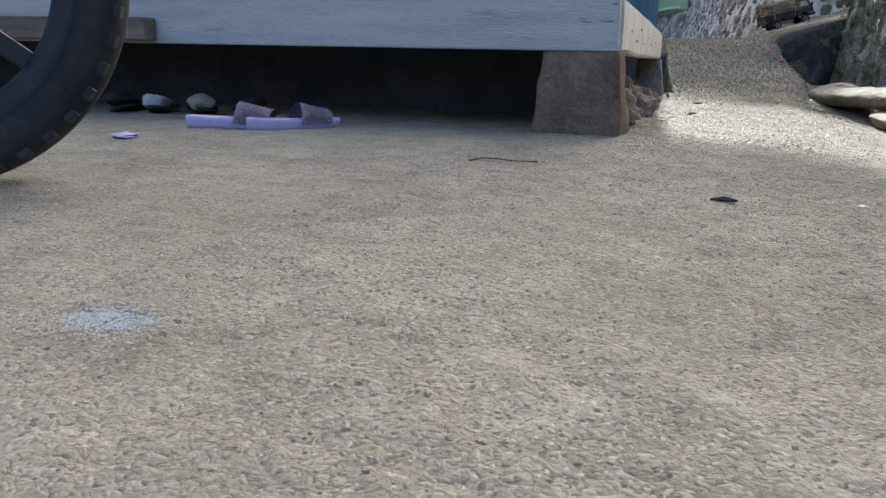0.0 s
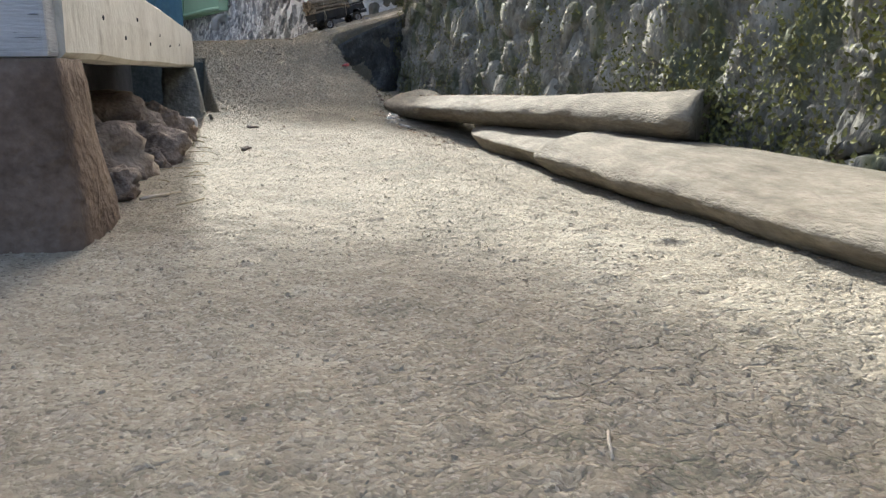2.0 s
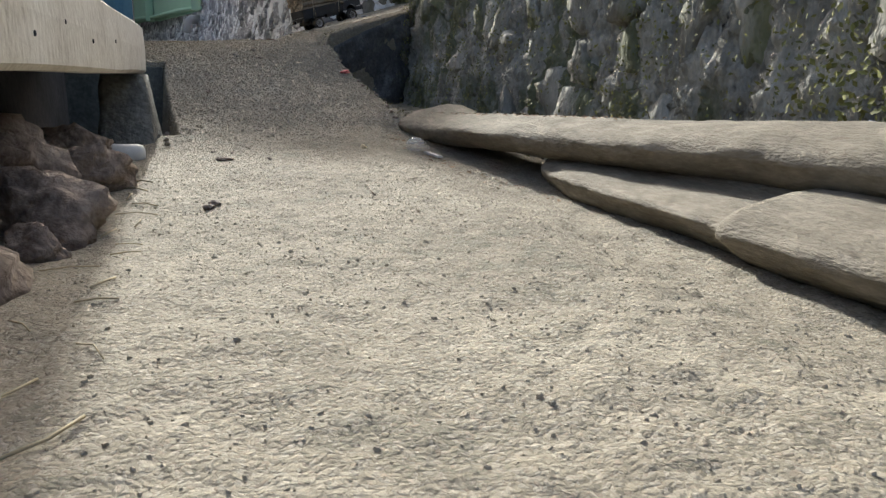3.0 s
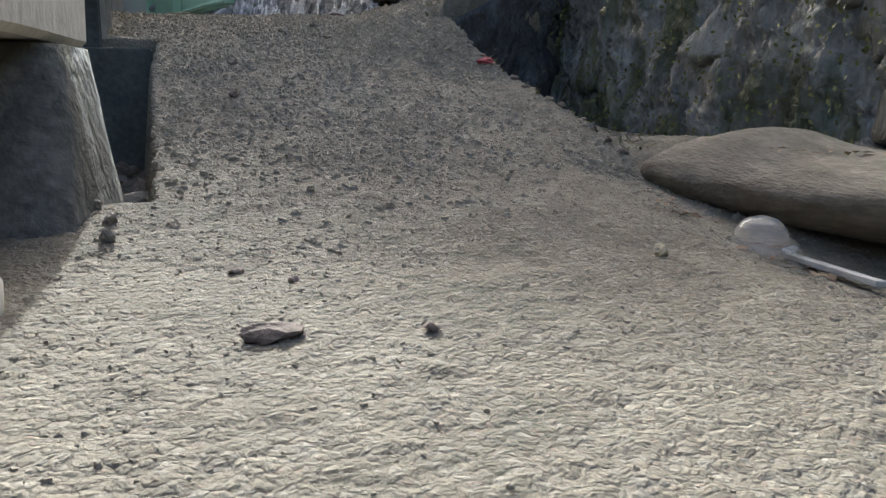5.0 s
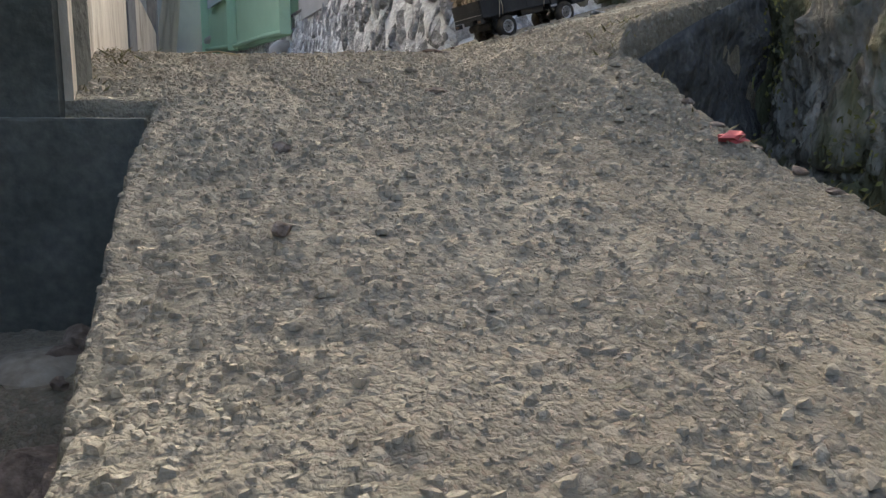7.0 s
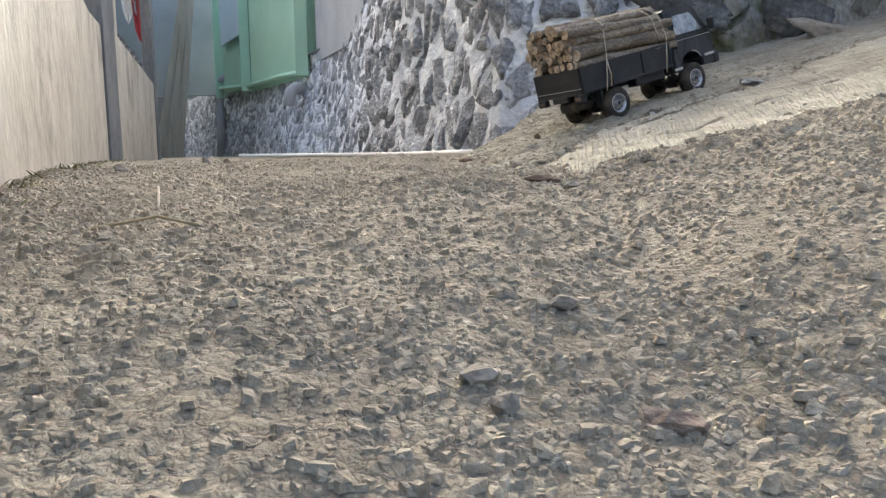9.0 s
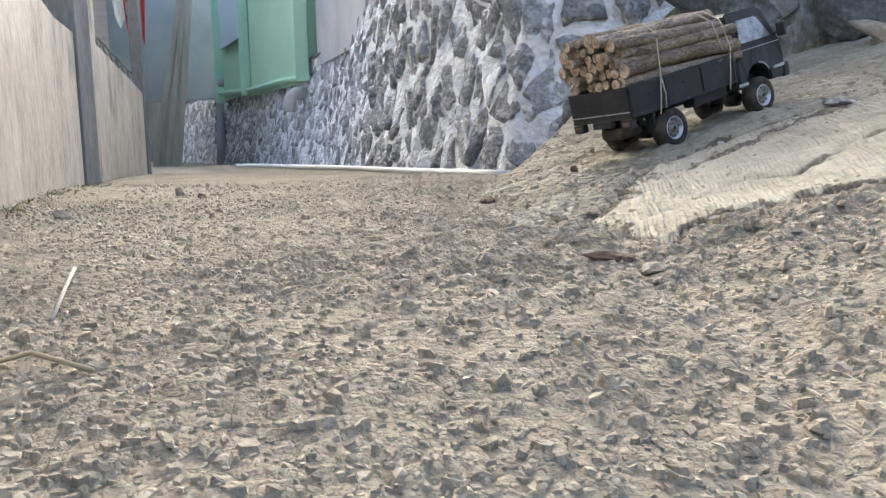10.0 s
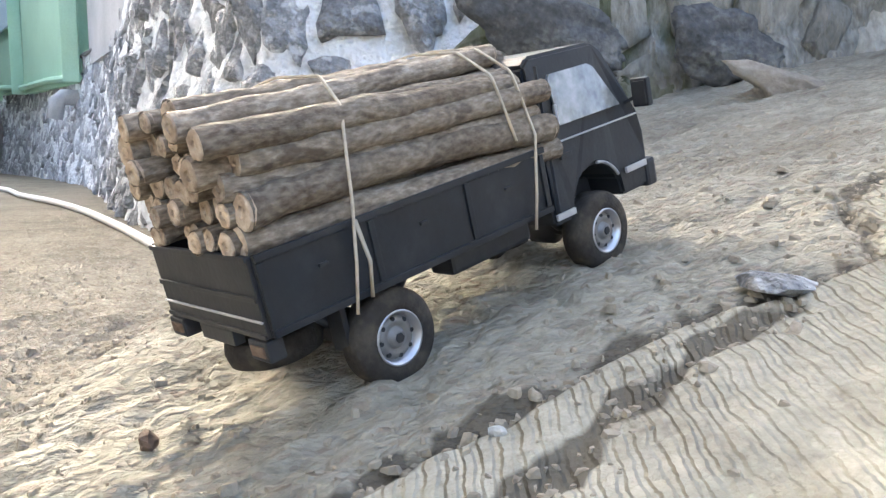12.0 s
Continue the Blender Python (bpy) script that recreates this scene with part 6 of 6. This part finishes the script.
lone_stone(0.344, 3.198, (0.013, 0.009, 0.007), 10, "grey stone pressed in gravel", SAND_ROCK)
lone_stone(0.170, 2.60, (0.012, 0.010, 0.009), 11, "dark knob of stone on the climb")
lone_stone(0.163, 2.80, (0.014, 0.010, 0.009), 12, "dark knob of stone on the climb")
lone_stone(0.190, 1.884, (0.009, 0.008, 0.004), 13, "brown pebble on the climb")
lone_stone(0.235, 1.85, (0.008, 0.006, 0.0035), 14, "dark pebble on the climb", ROCK)
lone_stone(0.321, 1.708, (0.008, 0.007, 0.0035), 15, "dark pebble on the climb", ROCK)
lone_stone(0.216, 1.715, (0.028, 0.020, 0.008), 16, "half-buried brown stone on the climb")
lone_stone(0.193, 1.092, (0.018, 0.012, 0.008), 17, "dark brown clod of earth on the lane")
lone_stone(0.424, 4.119, (0.016, 0.012, 0.010), 18, "brown stone at the ramp's foot", PILLAR)
lone_stone(-0.177, 4.139, (0.016, 0.012, 0.010), 19, "grey stone on the crest", SAND_ROCK)
lone_stone(-0.105, 4.60, (0.015, 0.012, 0.012), 20, "grey stone on the crest", SAND_ROCK)
lone_stone(-0.04, 4.45, (0.012, 0.010, 0.008), 21, "small dark stone on the crest")
lone_stone(0.958, 4.088, (0.044, 0.028, 0.010), 26, "flat grey stone sunk in the ramp", STONE, z=floor_z(0.958, 4.088) - 0.007)
for k, (x, y, z, size, mat) in enumerate(((-0.075, 2.80, -0.050, (0.085, 0.11, 0.034), SAND_ROCK), (0.000, 2.56, -0.055, (0.050, 0.045, 0.034), ROCK), (-0.055, 2.54, -0.058, (0.040, 0.035, 0.028), ROCK),
                                          (0.010, 2.46, -0.060, (0.035, 0.028, 0.024), ROCK), (-0.040, 2.43, -0.060, (0.032, 0.028, 0.022), ROCK), (0.052, 2.345, -0.030, (0.030, 0.042, 0.030), SAND_ROCK), (-0.012, 2.37, -0.060, (0.026, 0.022, 0.016), STONE))):
    lone_stone(x, y, size, 120 + k, "broken block of rubble in the sunken corner", mat, z=z, group="rubble in the sunken corner")
for i in range(16):
    rr = random.Random(300 + i)
    y = 2.33 + 0.045 * i * 0.85
    x = float(pit_edge(y)) - rr.uniform(0.01, 0.12)
    s = rr.uniform(0.012, 0.034)
    lone_stone(x, y, (s, s * rr.uniform(0.6, 0.9), s * rr.uniform(0.5, 0.8)), 30 + i, "broken rubble stone in the sunken corner", ROCK, group="rubble in the sunken corner")
for i in range(14):
    rr = random.Random(500 + i)
    y = 2.35 + 0.055 * i
    lone_stone(float(road_edge(y)) - rr.uniform(-0.01, 0.02), y, (rr.uniform(0.006, 0.015), rr.uniform(0.006, 0.011), rr.uniform(0.004, 0.008)), 60 + i, "rough stone along the road's broken edge", ROCK, group="stones on the road edge")
for i in range(5):
    rr = random.Random(700 + i)
    y = 1.98 + 0.06 * i
    lone_stone(0.085 - 0.03 * (i % 3) + rr.uniform(-0.02, 0.02), y, (rr.uniform(0.008, 0.018), rr.uniform(0.007, 0.014), rr.uniform(0.006, 0.010)), 80 + i, "pale stone beside the leaning pillar", SAND_ROCK, group="stones by the leaning pillar")

# black bent strip, white scraps, twigs
bm = bmesh.new()
z = floor_z(0.26, -1.01) + 0.003
for pts in ([(0.243, -1.006, z), (0.262, -1.000, z + 0.003), (0.281, -1.004, z)], [(0.250, -1.003, z), (0.258, -1.016, z + 0.002), (0.279, -1.012, z + 0.001)], [(0.262, -1.002, z), (0.272, -1.013, z + 0.002)]):
    tube(bm, pts, [0.0018, 0.0024, 0.0016][:len(pts)], 6)
tagged(part("rubber_scrap", bm, RUBBER, smooth=True), "bent black rubber scrap on the ground", "scrap")

# spilt lime: a loose scatter of small white flakes
r = np.random.default_rng(12)
V, F = [], []
for k in range(1500):
    x, y = -0.198 + r.normal(0, 0.019), -1.769 + r.normal(0, 0.014)
    z, s = floor_z(x, y) + 0.0002, r.uniform(0.0005, 0.0017)
    i = len(V)
    a0 = r.uniform(0, 6)
    V += [(x + s * math.cos(a0 + a), y + s * math.sin(a0 + a) * 0.8, z + 0.0006) for a in (0, 1.2, 2.5, 3.8, 5.1)] + [(x, y, z + s * 0.3 + 0.0008)]
    F += [(i + j, i + (j + 1) % 5, i + 5) for j in range(5)]
me = bpy.data.meshes.new("lime_spill")
me.from_pydata(V, [], F)
me.materials.append(LIME_DUST)
tagged(new("lime_spill", me), "spilt white lime flakes trodden into the earth", "lime", kind="stuff")


def crumple(name, x, y, size, mat, label, category, seed, tall=0.5):
    bm = boulder((size, size * 0.7, size * tall), seed, 0.8, 2)
    rr = random.Random(seed)
    for v in bm.verts:
        v.co *= rr.uniform(0.55, 1.25)
    ob = part(name, bm, mat)
    ob.matrix_world = pose(x, y, floor_z(x, y) + size * tall * 0.5, 0, 0, 31 * seed)
    return tagged(ob, label, category)


crumple("paper_scrap", 0.453, -0.972, 0.012, WHITE_SCRAP, "crumpled white paper scrap on the ground", "scrap", 2, 0.22)
crumple("plastic_bag", 0.66, 2.80, 0.022, RED_CLOTH, "crumpled red plastic bag at the road edge", "bag", 5, 0.4)
crumple("yellow_peel", 0.573, 1.872, 0.014, STRAW, "dry yellow fruit peel on the ground", "peel", 7, 0.6)
crumple("paper_scrap", -1.02, -0.72, 0.058, PURPLE, "flattened lilac wrapper beside the sandals", "scrap", 9, 0.14)


def twig(pts, radius, label, mat=BARE_WOOD, name="twig"):
    bm = bmesh.new()
    tube(bm, [(x, y, floor_z(x, y) + radius + h) for x, y, h in pts], radius, 6)
    return tagged(part(name, bm, mat, smooth=True), label, "twig")


twig([(0.011, 3.54, 0.001), (-0.005, 3.62, 0.003), (-0.02, 3.69, 0.002)], 0.0017, "short pale stick lying on gravel", BARE_WOOD)
twig([(0.482, 1.294, 0.001), (0.481, 1.26, 0.003), (0.480, 1.226, 0.001), (0.478, 1.194, 0.002), (0.474, 1.14, 0.001)], 0.0016, "thin dark twig on the lane", BARK)
twig([(-0.205, -0.735, 0.000), (-0.185, -0.718, 0.002), (-0.150, -0.712, 0.004), (-0.132, -0.700, 0.001), (-0.105, -0.702, 0.002), (-0.078, -0.690, 0.000)], 0.0016, "dry brown twig by the veranda", BARK)
twig([(0.414, -0.652, 0.0), (0.406, -0.67, 0.001), (0.400, -0.688, 0.0)], 0.0010, "pale splinter of wood", BARE_WOOD)
twig([(0.045, 0.235, 0.006), (0.060, 0.275, 0.004), (0.078, 0.315, 0.001)], 0.0028, "pale broken slat beside the pillar", BARE_WOOD)
twig([(-0.02, 3.42, 0.002), (0.03, 3.45, 0.006), (0.07, 3.43, 0.002)], 0.0016, "dry pale stalk on gravel", STRAW)
twig([(1.075, 0.70, 0.06), (1.085, 0.705, 0.11), (1.10, 0.70, 0.18)], 0.005, "white stake leaning on the mossy wall", WHITE_SCRAP, "stake")
twig([(1.03, 1.00, 0.06), (1.06, 0.94, 0.12), (1.08, 0.90, 0.16)], 0.006, "grey branch leaning on the mossy wall", BARE_WOOD, "stake")

# clear dome lid and pale slat beside the log
CLEAR = bpy.data.materials.new("clear_plastic")
CLEAR.use_nodes = True
pb = CLEAR.node_tree.nodes["Principled BSDF"]
pb.inputs["Base Color"].default_value = (0.95, 0.96, 0.97, 1)
pb.inputs["Roughness"].default_value, pb.inputs["IOR"].default_value, pb.inputs["Transmission Weight"].default_value = 0.12, 1.2, 0.85
bm = bmesh.new()
lathe(bm, [(0.001, 0.048), (0.004, 0.049), (0.006, 0.040), (0.012, 0.037), (0.024, 0.033), (0.036, 0.023), (0.041, 0.010), (0.042, 0.0)], "z", 32)
ob = tagged(part("dome_lid", bm, CLEAR, smooth=True), "clear plastic dome cup lid on the ground", "lid")
ob.matrix_world = pose(0.735, 1.955, floor_z(0.735, 1.955) + 0.004, 6, -5, 0) @ Matrix.Scale(0.80, 4)
bm = bmesh.new()
box(bm, -0.007, 0.007, -0.07, 0.07, 0, 0.006, 0.001)
ob = tagged(part("pale_slat", bm, LIME_DUST), "pale thin wooden slat lying on the ground", "slat")
ob.matrix_world = pose(0.766, 1.886, floor_z(0.766, 1.886) + 0.005, 0, 4, 2)

# worn shoes in the dark under the veranda
for x, y, s, mat in ((-1.62, 0.05, 0.14, RUBBER), (-1.47, 0.02, 0.15, PALE_TRIM), (-1.34, 0.06, 0.15, SAND_ROCK), (-1.20, 0.12, 0.13, RUBBER)):
    shoe = thing("old_shoe", "worn old shoe lying under the veranda", "shoe", pose(x, y, -0.02, 0, 0, 60 + 90 * x), "shoes under the veranda")
    bm = boulder((s, 0.055, 0.020), x, 0.1, 3)
    bmesh.ops.translate(bm, verts=bm.verts, vec=(0, 0, 0.012))
    part("sole", bm, RUBBER, shoe, smooth=True)
    bm = boulder((s * 0.62, 0.050, 0.030), x + 3, 0.12, 3)
    bmesh.ops.translate(bm, verts=bm.verts, vec=(s * 0.3, 0, 0.034))
    part("upper", bm, mat, shoe, smooth=True)

# weeds and dry grass at the foot of the plaster wall and along the pit
r = np.random.default_rng(55)
V, F = [], []
for k in range(620):
    if k % 2:
        y = r.uniform(3.0, 5.4)
        x = -0.085 - 0.19 * (y - 2.98) + abs(r.normal(0, 0.035)) + 0.005
    else:
        y = r.uniform(2.2, 3.2)
        x = float(road_edge(y)) + r.normal(0.03, 0.03)
    z = floor_z(x, y) if -0.3 < x < 0.95 else float(ground_height(x, y))
    h, w, a, lean = r.uniform(0.004, 0.013), r.uniform(0.0012, 0.003), r.uniform(0, 6.28), r.uniform(-0.02, 0.02, 2)
    c, s = math.cos(a) * w, math.sin(a) * w
    i = len(V)
    V += [(x - c, y - s, z), (x + c, y + s, z), (x + c * 0.6 + lean[0] * 0.5, y + s * 0.6 + lean[1] * 0.5, z + h * 0.6), (x + lean[0], y + lean[1], z + h)]
    F += [(i, i + 1, i + 2), (i, i + 2, i + 3)]
me = bpy.data.meshes.new("weeds")
me.from_pydata(V, [], F)
me.materials.append(WEED)
tagged(new("weeds", me), "sparse weeds and dry grass along the wall foot", "grass", kind="stuff")


# dry leaves fallen on the far log and along its foot
r = np.random.default_rng(66)
verts, faces = [], []
for k in range(170):
    y = r.uniform(1.15, 2.15)
    t = (y - 0.47) / 1.81
    if k % 2:
        x = 1.085 - 0.24 * t + r.normal(-0.01, 0.035)
        z = 0.075 - 0.053 * t + 0.054
    else:
        x = 1.085 - 0.24 * t - 0.125 - abs(r.normal(0, 0.035))
        z = floor_z(x, y) + 0.004
    add_leaf(Vector((x, y, z)), Vector((0, 0, 2.2)), r.uniform(0.004, 0.010))
me = bpy.data.meshes.new("dry_leaves")
me.from_pydata([tuple(v) for v in verts], [], faces)
me.materials.append(DRY_LEAF)
tagged(new("dry_leaves", me), "brown dry leaves fallen on and beside the log", "leaves", kind="stuff")

# straw caught between the rocks and the lane
for i in range(16):
    rr = random.Random(900 + i)
    x, y, a, n = 0.075 + rr.uniform(-0.02, 0.05), 0.25 + 0.075 * i, rr.uniform(0, 3.1), rr.uniform(0.015, 0.035)
    twig([(x - n * math.cos(a), y - n * math.sin(a), 0.001), (x, y, 0.003), (x + n * math.cos(a + 0.3), y + n * math.sin(a + 0.3), 0.001)], rr.uniform(0.0007, 0.0014),
         "short dry straw beside the veranda rocks", STRAW, "straw")
